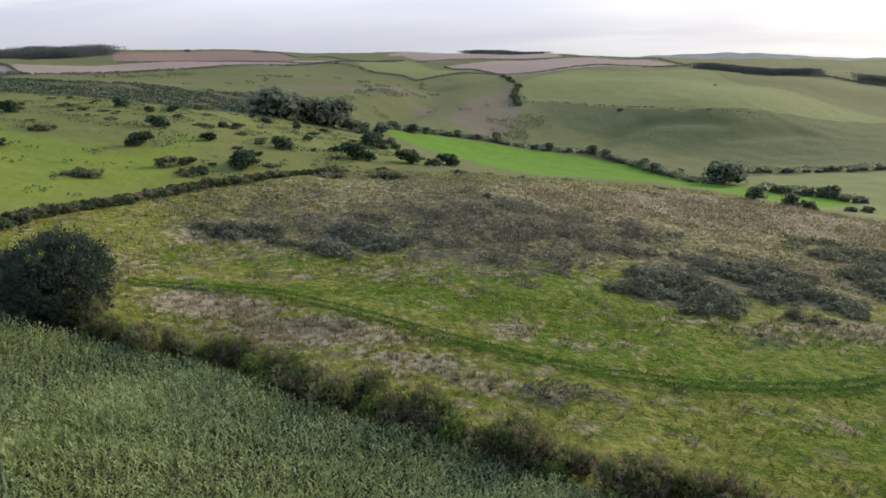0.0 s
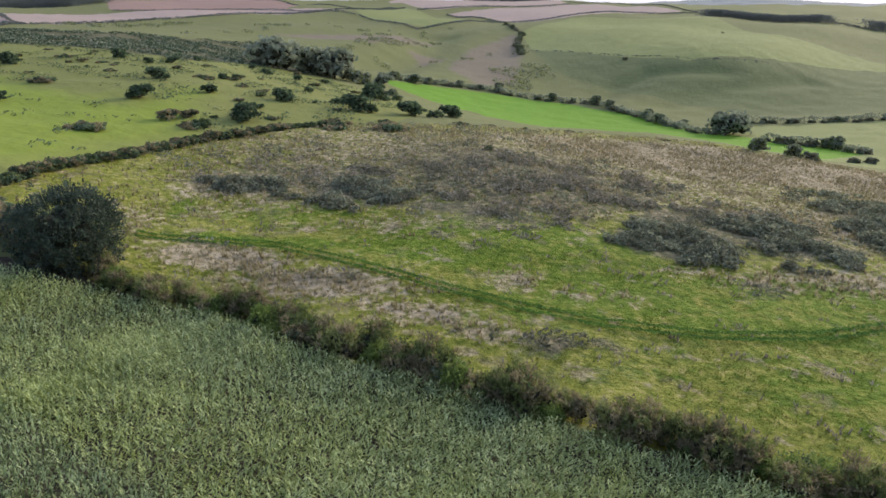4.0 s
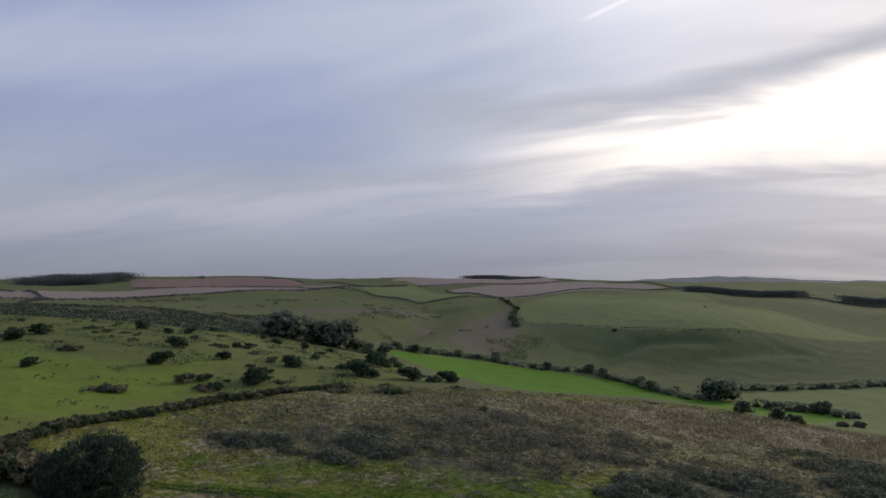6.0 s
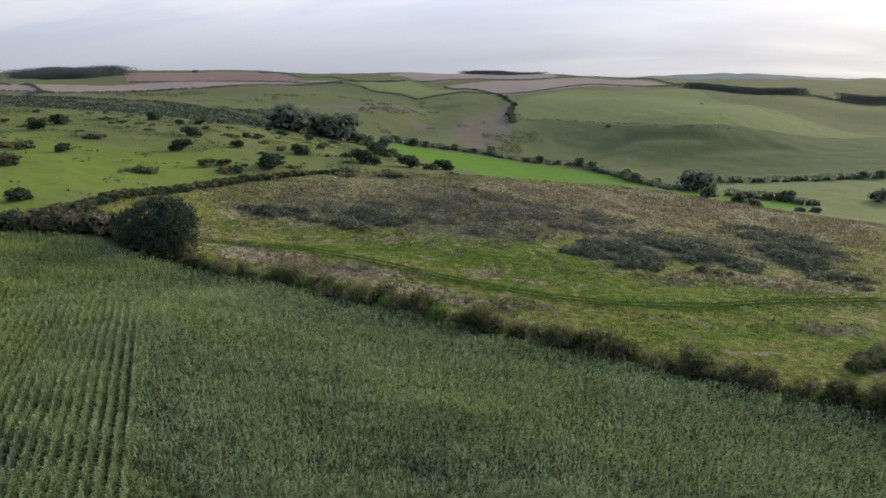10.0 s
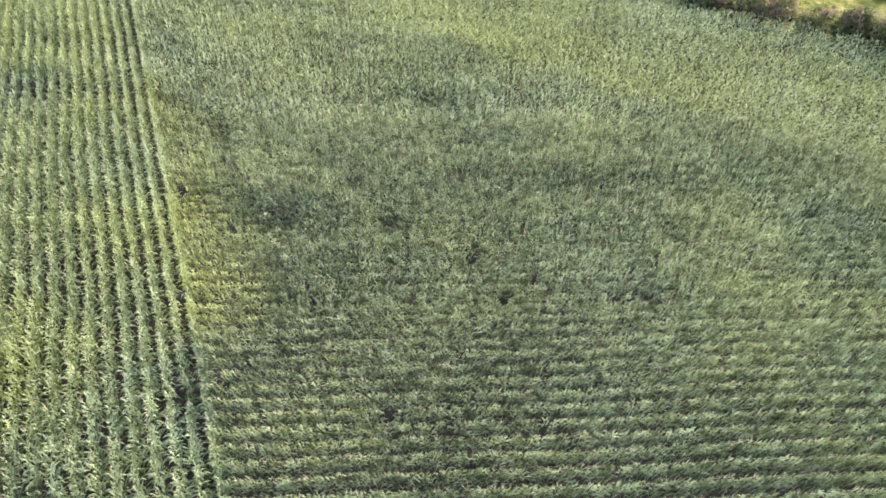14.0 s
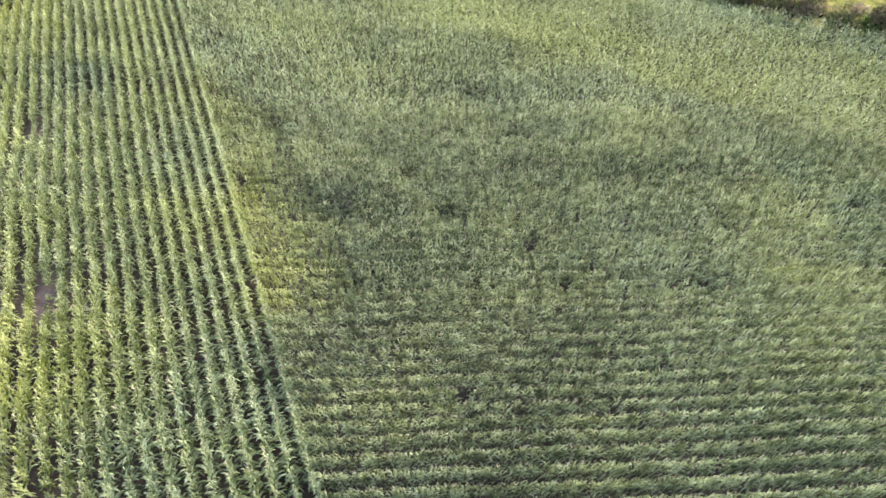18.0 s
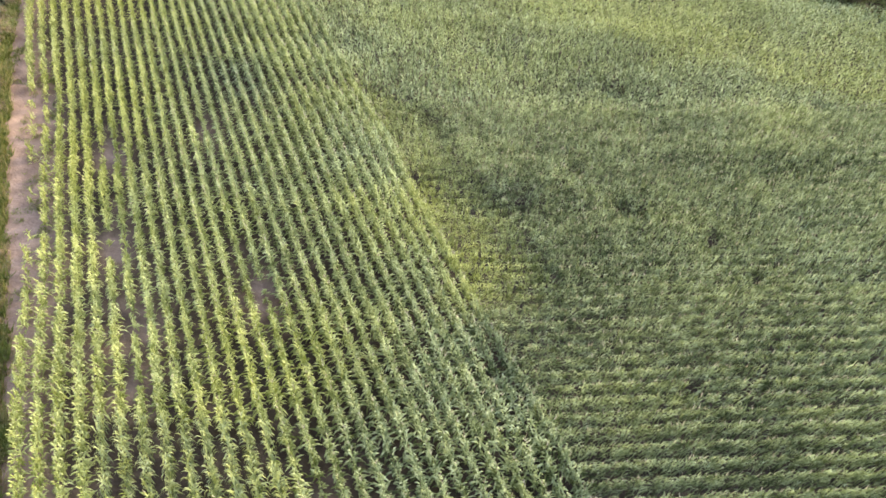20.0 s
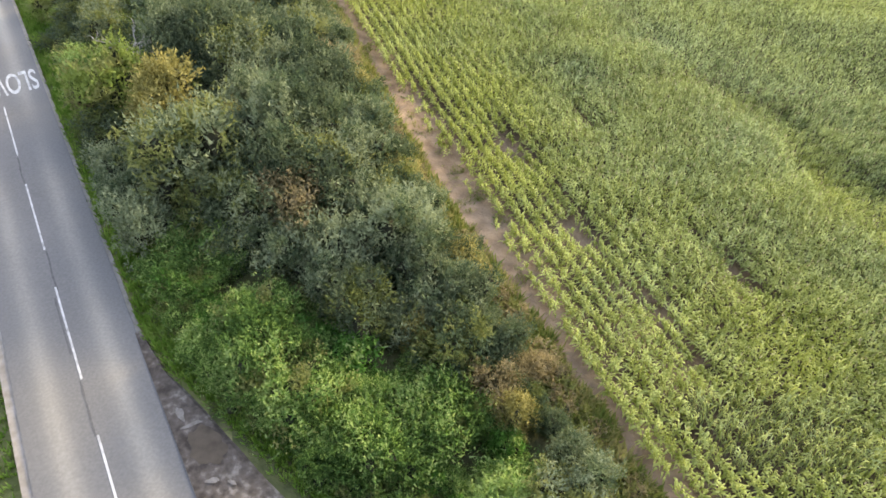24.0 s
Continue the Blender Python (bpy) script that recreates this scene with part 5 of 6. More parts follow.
for s, (key, mats, w, h, leaves, size, shoot, lab) in enumerate([
        ("sallow", ["leaf_grey"], 4.4, 4.0, 5200, 0.15, 0.85, "tall grey-green sallow in the roadside scrub"),
        ("sallow_b", ["leaf_grey", "leaf_dark"], 4.0, 4.4, 5200, 0.15, 0.85, "tall dusky green blackthorn in the roadside scrub"),
        ("sallow_c", ["leaf_grey", "leaf_olive"], 4.8, 3.8, 5400, 0.15, 0.8, "spreading pale green sallow in the roadside scrub"),
        ("thorn", ["leaf_dark", "leaf_grey"], 3.9, 3.9, 5000, 0.145, 0.7, "dark green thorn bush in the roadside scrub"),
        ("mid", ["leaf_mid", "leaf_olive"], 3.8, 3.4, 4600, 0.15, 0.7, "mid-green hawthorn in the roadside scrub"),
        ("ochre", ["leaf_ochre"], 3.3, 3.8, 4400, 0.14, 0.7, "yellowing autumn bush in the roadside scrub"),
        ("brown", ["leaf_brown"], 3.6, 3.4, 4400, 0.14, 0.8, "brown-leaved dying bush in the roadside scrub"),
        ("olive", ["leaf_olive", "leaf_dark"], 3.8, 3.2, 4600, 0.145, 0.7, "olive-green thorn at the field side of the scrub"),
        ("bramble", ["leaf_bramble"], 4.2, 2.1, 6200, 0.13, 0.75, "mound of yellow-green bramble beside the road"),
        ("bramble_b", ["leaf_bramble", "leaf_olive"], 4.0, 2.0, 6000, 0.13, 0.8, "mound of arching green and olive bramble beside the road"),
        ("nettle", ["leaf_nettle", "leaf_bramble"], 3.2, 1.7, 4600, 0.14, 0.6, "clump of fresh green nettles beside the road"),
        ("rank", ["leaf_brown", "leaf_olive"], 2.6, 1.2, 1500, 0.17, 0.5, "rank browning nettles and dock at the field edge")]):
    rk = np.random.default_rng(40 + s)
    BASES[key] = [shrub("shrub", mats, lumps(rk, w, h, 15), leaves, size, rk, 5, lab, "shrub", "roadside scrub", near=shoot), False]


def plant(key, x, y, turn, sc, sink=0.25, tall=1.0):
    base, done = BASES[key]
    if done:
        m = Matrix.LocRotScale((x, y, land1(x, y) - sink), Euler((0, 0, turn)), (sc / base.scale[0], sc / base.scale[1], sc * tall / base.scale[2]))
        return copy_thing(base, m)
    BASES[key][1] = True
    base.matrix_basis = Matrix.LocRotScale((x, y, land1(x, y) - sink), Euler((0, 0, turn)), (sc, sc, sc * tall))
    return base


LOW = {}              # places of the low growth that fills in under and between the bushes: joined, as nobody could count it


def undergrowth(key, x, y, sc, tall, sink=0.1):
    LOW.setdefault(key, []).append((x, y, sc, tall, sink))


def join_low(key, name, label):
    """All the low growth of one kind in one mesh, each clump with its own turn."""
    me = next(q for q in BASES[key][0].children if q.name.startswith("crown")).data
    co = np.empty(3 * len(me.vertices), np.float32)
    me.vertices.foreach_get("co", co)
    tri = np.empty(3 * len(me.polygons), np.int32)
    me.loops.foreach_get("vertex_index", tri)
    kind = np.empty(len(me.polygons), np.int32)
    me.polygons.foreach_get("material_index", kind)
    co, tri = co.reshape(-1, 3), tri.reshape(-1, 3)
    vs, fs, ks = [], [], []
    for s, (x, y, sc, tall, sink) in enumerate(LOW[key]):
        t = r.uniform(0, 6.28)
        c, d = math.cos(t) * sc, math.sin(t) * sc
        vs.append(np.stack([x + c * co[:, 0] - d * co[:, 1], y + d * co[:, 0] + c * co[:, 1], land1(x, y) - sink + co[:, 2] * sc * tall], 1))
        fs.append(tri + s * len(co))
        ks.append(kind)
    tagged(new(name, quick_mesh(name, np.concatenate(vs), np.concatenate(fs), list(me.materials), np.concatenate(ks))), label, name.replace("_", " "), kind="stuff")


r = np.random.default_rng(9)
SPECIAL = [("brown", -51.1, -9.6, 1.15), ("ochre", -59.1, -2.6, 1.35), ("ochre", -54.9, -3.4, 0.8), ("ochre", -57.0, -3.4, 0.9), ("mid", -62.8, -0.4, 1.35), ("sallow_c", -56.6, -7.3, 1.45), ("mid", -60.8, 0.3, 0.9), ("ochre", -46.6, -9.9, 0.5), ("ochre", -41.4, -19.6, 0.65), ("brown", -42.0, -18.6, 0.75), ("ochre", -45.0, -16.0, 0.6), ("ochre", -47.6, -11.2, 0.5), ("sallow", -48.8, -12.6, 0.95), ("sallow_c", -54.4, -9.8, 1.0), ("sallow_b", -52.7, -5.3, 1.2), ("thorn", -49.0, -3.1, 1.2), ("sallow", -59.3, 3.0, 1.2), ("olive", -46.7, -6.8, 0.9), ("brown", -64.6, 0.2, 0.65), ("brown", -50.8, 4.4, 0.9), ("ochre", -56.8, 10.0, 0.9), ("brown", -61.0, 16.0, 1.0)]
for key, x, y, sc in SPECIAL:
    plant(key, x, y, r.uniform(0, 6.28), sc)
CREST_X, CREST_Y = (-62, -58.4, -55.5, -52.6, -49.8, -47.4, -45, -42.5, -41.5, -40.5), (-8.4, -11.0, -10.8, -12.6, -14.6, -16, -16.8, -17.6, -20, -24)
for gyi in np.arange(-33, 36, 2.2):
    lo, hi = KERB(gyi) + 2.8, EDGE(gyi) - 1.5
    for gxi in np.arange(lo, hi, 2.2):
        x, y = gxi + r.normal(0, 0.5), gyi + r.normal(0, 0.5)
        if y > 14 and r.random() < 0.35 or y < -24 and r.random() < 0.5:
            continue
        if any((x - q[1]) ** 2 + (y - q[2]) ** 2 < 2.0 * q[3] for q in SPECIAL):
            continue
        if (x + 62.3) ** 2 + (y - 2.6) ** 2 < 5.5:
            continue
        if y < -15.5 and inside(np.array([x]), np.array([y]), [(-57.5, -14.5), (-53.5, -17.6), (-50.0, -20.2), (-47.0, -22.4), (-44, -26), (-43, -36), (-60, -36)])[0]:
            continue
        crest = np.interp(x, CREST_X, CREST_Y)
        if y < crest - 0.2:
            key, sc = ("nettle" if (x + 46.5) ** 2 / 9 + (y + 17.5) ** 2 / 3 < 1 or (x + 51.5) ** 2 + (y + 13.5) ** 2 < 5 or r.random() < 0.12 else "bramble" if r.random() < 0.55 else "bramble_b"), r.uniform(0.75, 1.1)
        elif EDGE(y) - x < 3.0:
            key, sc = str(r.choice(["olive", "thorn", "sallow_b", "ochre", "brown", "olive", "brown"])), r.uniform(0.62, 0.85)
        elif y < -11:
            key, sc = str(r.choice(["thorn", "sallow_b", "sallow", "sallow_c", "thorn"])), r.uniform(0.65, 0.88)
        elif x < KERB(y) + 9 and y > -3:
            key, sc = str(r.choice(["mid", "olive", "sallow_c", "mid", "bramble_b"])), r.uniform(0.7, 1.0)
        else:
            key, sc = str(r.choice(["sallow", "sallow_b", "sallow_c", "thorn", "sallow", "thorn", "sallow_b"])), r.uniform(0.8, 1.2)
        room = min(0.85 * (x - KERB(y)), 0.92 * (EDGE(y) - x))
        plant(key, x, y, r.uniform(0, 6.28), max(0.4, min(sc, (room - 0.2) / 2.2)), 0.25, r.uniform(0.85, 1.15) * (r.uniform(0.75, 1.2) if key[:4] in ("bram", "nett") else 0.7 if x < KERB(y) + 5.5 and y > -6 else 1.0))
for y in np.arange(-33, 34, 1.2):
    undergrowth("rank", EDGE(y) - 1.1 + 0.5 * float(ramp(np.array((-8 - y) / 12))) + r.normal(0, 0.3), y, r.uniform(0.4, 0.8), 1.0, 0.25)

for y in np.arange(-33, 32, 1.3):
    plant(str(r.choice(["olive", "thorn", "sallow_b", "brown", "ochre", "olive"])), EDGE(y) - 2.6 + r.normal(0, 0.35), y + r.normal(0, 0.3), r.uniform(0, 6.28), r.uniform(0.6, 0.82) * (0.7 if y < -16 else 1.0))
for y in np.arange(-17, 4, 1.7):
    plant(str(r.choice(["olive", "thorn", "sallow_b", "sallow"])), EDGE(y) - 4.3 + r.normal(0, 0.4), y + r.normal(0, 0.4), r.uniform(0, 6.28), r.uniform(0.75, 1.0))
for y in np.arange(-31, -10, 1.5):
    for x in np.arange(KERB(y) + 2.2, EDGE(y) - 3.2, 1.5):
        crest = np.interp(x, CREST_X, CREST_Y)
        px, py = x + r.normal(0, 0.35), y + r.normal(0, 0.35)
        if py < crest - 0.4 and not inside(np.array([px]), np.array([py]), [(-57.5, -14.8), (-53.9, -18.0), (-50.4, -20.6), (-47.4, -22.8), (-44.4, -26.3), (-43.4, -36), (-60, -36)])[0]:
            undergrowth(str(r.choice(["bramble", "bramble_b", "nettle", "bramble"])), px, py, r.uniform(0.4, 0.62), r.uniform(0.9, 1.5))
spots, ways = along(edge, 1.3)
for (x, y), w in zip(spots, ways):
    if y > -31:
        side = r.uniform(1.3, 1.9)
        undergrowth("bramble" if r.random() < 0.6 else "bramble_b", x - w[1] * side, y + w[0] * side, r.uniform(0.45, 0.65), 1.0, 0.25)
plant("rank", EDGE(-12.0) - 1.4, -12.0, 0.4, 0.7)
join_low("bramble", "bramble_undergrowth", "yellow-green bramble sprays between the mounds")
join_low("bramble_b", "bramble_undergrowth", "olive-green bramble sprays between the mounds")
join_low("nettle", "nettle_bed", "fresh green nettles among the bramble")
join_low("rank", "rank_weeds", "rank browning weeds along the edge of the field")

# a bleached dead thorn standing out of the scrub
r = np.random.default_rng(77)
paths = []
for s in range(11):
    a, reach, up = s * 2.4, r.uniform(1.1, 2.2), r.uniform(0.1, 0.9)
    spine = [(0, 0, 2.0 + 0.05 * s, 0.07)]
    for k in range(1, 6):
        a += r.normal(0, 0.28)
        q = spine[-1]
        spine.append((q[0] + reach * 0.2 * math.cos(a), q[1] + reach * 0.2 * math.sin(a), q[2] + up * 0.25 + r.normal(0, 0.05), 0.07 - 0.0125 * k))
    paths.append(spine)
    for q in spine[2:]:
        for k in range(2):
            b, m = a + r.normal(0, 1.1), r.uniform(0.3, 0.8)
            paths.append([(q[0], q[1], q[2], 0.028), (q[0] + 0.5 * m * math.cos(b), q[1] + 0.5 * m * math.sin(b), q[2] + 0.15, 0.02), (q[0] + m * math.cos(b + 0.4), q[1] + m * math.sin(b + 0.4), q[2] + r.uniform(0.1, 0.4), 0.009)])
paths.append([(0, 0, -0.3, 0.13), (0.05, 0, 1.2, 0.11), (0, 0.05, 2.2, 0.08)])
v, f = limb_tubes(paths, 5)
dead = tagged(new("dead_tree", quick_mesh("dead_tree", v, f, [MAT["dead_wood"]])), "bleached bare dead thorn tree among the scrub", "tree")
dead.location = (-62.3, 2.6, land1(-62.3, 2.6) + 0.5)

# ---- bushes, hedges and trees beyond ----
r = np.random.default_rng(15)
PB = []
for s, (mats, w, h, lab) in enumerate([
        (["leaf_dark"], 4.4, 3.0, "dark rounded hawthorn bush on the pasture"),
        (["leaf_dark", "leaf_olive"], 4.8, 2.7, "spreading dark green thorn bush on the pasture"),
        (["leaf_brown", "leaf_dark"], 4.6, 2.5, "brownish thorn thicket on the pasture"),
        (["leaf_dark", "leaf_brown"], 5.8, 1.3, "low dark gorse and bramble clump on the pasture")]):
    rk = np.random.default_rng(60 + s)
    PB.append([shrub("bush", mats, lumps(rk, w, h, 10), 320, 0.52, rk, 4, lab, "bush", "bushes on the pasture"), False])


def bush(q, x, y, sc, tall=1.0):
    base, done = PB[q]
    if done:
        return placed(base, x, y, r.uniform(0, 6.28), sc, 0.2, tall)
    PB[q][1] = True
    base.matrix_basis = Matrix.LocRotScale((x, y, land1(x, y) - 0.2), Euler((0, 0, 0.7)), (sc, sc, sc * tall))
    return base


BUSHES = [(0, -144.8, 208, 1.5), (0, -121.3, 232.6, 1.0), (0, -88.1, 184.7, 1.0), (0, -80.9, 155.3, 1.0), (2, -66.9, 137.2, 1.1), (2, -64, 141, 0.9), (3, -60, 132, 1.2), (1, -58.5, 133.5, 0.8), (0, -52.9, 144.7, 1.15), (1, -57.7, 175.6, 0.8), (0, -50.9, 173.3, 1.0), (1, -50.5, 201.2, 1.0), (3, -73.2, 202.8, 0.8), (3, -81, 197.1, 0.8), (0, -31.6, 173.3, 1.3), (1, -28.5, 174, 1.2), (0, -32.7, 216.8, 1.5), (0, -17.8, 176.2, 1.2)]
BUSHES += [(1, -11.5, 177.4, 1.2), (0, -7, 190, 1.1), (1, -26.9, 240.2, 1.3), (3, -113, 172.1, 1.2), (0, -107.5, 144.3, 0.7), (3, -76, 121.5, 1.1), (0, -103.1, 230.7, 0.7), (3, -136.5, 225.9, 1.0), (3, -33, 147, 1.2), (3, -21.4, 149, 1.3), (1, 0.4, 129.5, 0.55), (3, 24, 174, 0.4), (3, 48.2, 168, 0.35), (1, 12, 171, 0.35), (3, 3, 169, 0.5), (3, -5, 166, 0.6), (0, -142.8, 191.6, 1.1), (0, -142.9, 206.8, 1.0)]
BUSHES += [(2, -107.4, 119.5, 1.3), (2, -104, 118, 1.1), (2, -118.4, 146.3, 1.2), (3, -125, 150, 1.2), (1, -76, 77, 1.2), (3, -66, 73, 1.0)]
for q, x, y, sc in BUSHES:
    bush(q, x, y, sc, 0.9)
for s in range(230):
    x, y = r.uniform(-230, -15), r.uniform(125, 285)
    if inside(np.array([x]), np.array([y]), PASTURE)[0] and (y + 0.35 * x > 140 or x > -60 or x < -130) and r.random() < 0.75:
        bush(int(r.choice([1, 3, 3, 0, 2])), x, y, r.uniform(0.22, 0.8), r.uniform(0.5, 1.0))
spots, ways = along(HEDGE_B, 1.15)
for s, (x, y) in enumerate(spots):
    if s > 1:
        bush(int(r.choice([2, 1, 1])), x + r.normal(0, 0.35), y + r.normal(0, 0.35), r.uniform(0.68, 0.88), r.uniform(0.75, 0.95))
spots, ways = along([(-48, 62), (-57, 64), (-70, 62), (-90, 58)], 1.7)
for x, y in spots[1:]:
    bush(int(r.choice([2, 1, 2, 1])), x + r.normal(0, 0.7), y + r.normal(0, 1.2), r.uniform(0.95, 1.45))

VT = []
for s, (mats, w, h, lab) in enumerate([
        (["leaf_far_haze"], 13, 9, "dark rounded tree in the valley hedgerow"),
        (["leaf_far_haze", "leaf_olive"], 11, 7, "green tree in the valley hedgerow"),
        (["leaf_far_haze", "leaf_brown"], 9, 4.2, "low bushy tree in the valley hedgerow")]):
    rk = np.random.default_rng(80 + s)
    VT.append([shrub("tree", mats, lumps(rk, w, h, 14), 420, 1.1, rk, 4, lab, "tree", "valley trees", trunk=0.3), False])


def valley_tree(q, x, y, sc, tall=1.0):
    base, done = VT[q]
    if done:
        return placed(base, x, y, r.uniform(0, 6.28), sc, 0.5, tall)
    VT[q][1] = True
    base.matrix_basis = Matrix.LocRotScale((x, y, land1(x, y) - 0.5), Euler((0, 0, 0.7)), (sc, sc, sc * tall))
    return base


TREES = [(0, 107, 275, 1.3), (0, 112, 279, 1.0), (1, 118, 292, 0.7), (1, 72, 169, 0.75), (1, 81, 168, 0.75), (2, 86, 168, 0.6), (2, 124, 203, 0.9), (2, 118, 202, 0.8), (1, 133, 232, 0.45), (1, 20, 392, 1.0), (2, 43, 384, 0.9), (2, 54, 378, 0.9), (1, 70, 362, 1.1), (2, 66, 366, 1.0), (2, 84, 333, 0.9), (1, 89, 328, 0.9), (1, 98, 300, 0.8), (2, 112, 474, 0.9)]
TREES += [(0, 128, 316, 0.6), (2, 136, 320, 0.8), (1, 143, 321, 0.6), (2, 157, 318, 0.7), (1, 176, 315, 0.6), (2, 199, 312, 0.7), (0, -84, 290, 1.3), (0, -79, 293, 1.25), (1, -72, 300, 1.4), (0, -66, 302, 1.2), (0, -60, 303, 1.3), (1, -55, 305, 1.25), (1, -50, 300, 1.2), (1, -46, 302, 1.1), (0, -40, 320, 0.55), (2, -92, 292, 1.0), (2, -100, 300, 0.9), (1, -30, 262, 0.7)]
TREES += [(2, -35, 268, 0.8), (0, 168, 235, 0.6), (2, 246, 655, 0.6), (0, -440, 1130, 0.7)]
for q, x, y, sc in TREES:
    valley_tree(q, x, y, sc)
for line in ([(-43, 346), (-13, 373), (13, 384), (42, 376), (72, 361), (84, 325), (96, 288), (104, 270)], [(112, 252), (124, 238), (134, 222)], [(48, 735), (56, 647), (49, 600), (47, 540)], [(122, 318), (146, 320), (182, 314), (230, 310), (300, 300)]):
    spots, ways = along(line, 4.2)
    for x, y in spots:
        valley_tree(int(r.choice([2, 2, 2, 1])), x + r.normal(0, 1.2), y + r.normal(0, 1.0), r.uniform(0.55, 1.15), r.uniform(0.7, 1.15))


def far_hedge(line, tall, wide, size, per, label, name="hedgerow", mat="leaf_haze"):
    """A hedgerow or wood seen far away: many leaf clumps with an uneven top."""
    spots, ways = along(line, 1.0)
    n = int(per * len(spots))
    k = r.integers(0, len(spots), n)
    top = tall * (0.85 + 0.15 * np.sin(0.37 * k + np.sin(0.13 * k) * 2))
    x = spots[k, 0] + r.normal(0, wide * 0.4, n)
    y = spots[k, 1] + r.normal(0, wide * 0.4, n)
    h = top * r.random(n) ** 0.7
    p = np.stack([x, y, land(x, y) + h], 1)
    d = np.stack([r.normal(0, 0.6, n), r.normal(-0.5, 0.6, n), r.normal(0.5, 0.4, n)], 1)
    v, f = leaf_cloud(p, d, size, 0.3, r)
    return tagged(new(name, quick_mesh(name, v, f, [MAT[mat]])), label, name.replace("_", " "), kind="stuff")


HB = "dark green hedgerow along a far field boundary"
for line in ([(-313, 444), (-271, 618), (-192, 778), (-132, 925), (-93, 1008)], [(-398, 800), (-267, 854), (-212, 866), (-118, 818), (-43, 703), (13, 797), (54, 810)], [(-16, 935), (47, 810), (105, 840), (220, 905), (330, 970)], [(-56, 959), (82, 1075), (187, 1175)], [(330, 970), (280, 1145), (187, 1220)], [(-640, 640), (-427, 612), (-300, 470), (-258, 370)], [(-134, 935), (-208, 991), (-330, 1120)], [(-137, 905), (-75, 1001)]):
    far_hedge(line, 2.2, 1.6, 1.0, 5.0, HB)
for line in ([(-43, 346), (-13, 373), (13, 384), (42, 376), (72, 361), (84, 325), (96, 288), (104, 270)], [(112, 252), (124, 238), (134, 222)], [(122, 318), (146, 320), (182, 314), (230, 310), (300, 300)]):
    far_hedge(line, 3.4, 2.6, 0.8, 14.0, "dense green hedgerow along the valley meadow", "hedgerow", "leaf_far_haze")
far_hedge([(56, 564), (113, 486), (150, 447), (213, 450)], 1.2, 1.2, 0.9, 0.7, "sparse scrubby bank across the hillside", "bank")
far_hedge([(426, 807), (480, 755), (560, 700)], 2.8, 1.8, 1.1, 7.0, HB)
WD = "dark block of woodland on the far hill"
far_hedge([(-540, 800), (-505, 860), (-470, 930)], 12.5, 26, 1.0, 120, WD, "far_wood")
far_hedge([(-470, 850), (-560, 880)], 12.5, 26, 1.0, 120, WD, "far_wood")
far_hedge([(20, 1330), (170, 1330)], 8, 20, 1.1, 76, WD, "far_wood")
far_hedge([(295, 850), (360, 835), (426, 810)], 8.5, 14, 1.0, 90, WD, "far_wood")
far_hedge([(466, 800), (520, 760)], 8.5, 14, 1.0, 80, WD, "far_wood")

# streaks of scrub that follow the contours of the coombe
x, y = r.uniform(-330, 60, 60000), r.uniform(400, 720, 60000)
lump = np.array([noise.noise((0.022 * u - 0.01 * w, 0.012 * w, 7.0)) + 0.75 * noise.noise((0.07 * u, 0.05 * w, 3.0)) for u, w in zip(x, y)])
ok = (lump > 0.42) & ~inside(x, y, STUBBLE_A) & ~inside(x, y, HEATH) & ~inside(x, y, HILL) & ~inside(x, y, GREEN)
x, y, lump = x[ok], y[ok], lump[ok]
p = np.stack([x, y, land(x, y) + 0.3 + r.random(len(x)) * 1.6], 1)
v, f = leaf_cloud(p, np.tile([0.0, -0.5, 0.7], (len(x), 1)), 0.9, 0.4, r)
tagged(new("hillside_scrub", quick_mesh("hillside_scrub", v, f, [MAT["leaf_olive"], MAT["leaf_shade"]], np.repeat((r.random(len(x)) < 0.5).astype(int), 2))), "dark streaks of scrub across the far coombe", "scrub", kind="stuff")

# low heath and bramble across the far slope of the pasture
x, y = r.uniform(-262, -58, 60000), r.uniform(246, 434, 60000)
lump = np.array([noise.noise((0.03 * u, 0.05 * w, 1.0)) + 0.7 * noise.noise((0.12 * u, 0.15 * w, 4.0)) for u, w in zip(x, y)])
ok = inside(x, y, HEATH) & (lump > -0.1)
x, y, lump = x[ok], y[ok], lump[ok]
p = np.stack([x, y, land(x, y) + 0.3 + r.random(len(x)) * (0.5 + 1.6 * np.clip(lump, 0, 1))], 1)
v, f = leaf_cloud(p, np.tile([0.0, -0.4, 0.8], (len(x), 1)), 0.8, 0.4, r)
tagged(new("heath_scrub", quick_mesh("heath_scrub", v, f, [MAT["leaf_dark"], MAT["leaf_shade"]], np.repeat((r.random(len(x)) < 0.5).astype(int), 2))), "dark patchy heath and low scrub on the slope", "scrub", kind="stuff")
x, y = r.uniform(-240, -15, 60000), r.uniform(70, 285, 60000)
lump = np.array([noise.noise((0.07 * u, 0.1 * w, 2.0)) + 0.6 * noise.noise((0.25 * u, 0.3 * w, 5.0)) for u, w in zip(x, y)])
ok = inside(x, y, PASTURE) & (lump > np.where((y + 0.35 * x > 132) | (x > -62), 0.14, 0.42))
x, y, lump = x[ok], y[ok], lump[ok]
p = np.stack([x, y, land(x, y) + 0.15 + r.random(len(x)) * 0.6], 1)
v, f = leaf_cloud(p, np.tile([0.0, -0.3, 0.9], (len(x), 1)), 0.5, 0.4, r)
tagged(new("pasture_scrub", quick_mesh("pasture_scrub", v, f, [MAT["leaf_olive"], MAT["leaf_dark"]], np.repeat((r.random(len(x)) < 0.6).astype(int), 2))), "rough tussocks and low bramble on the pasture", "scrub", kind="stuff")

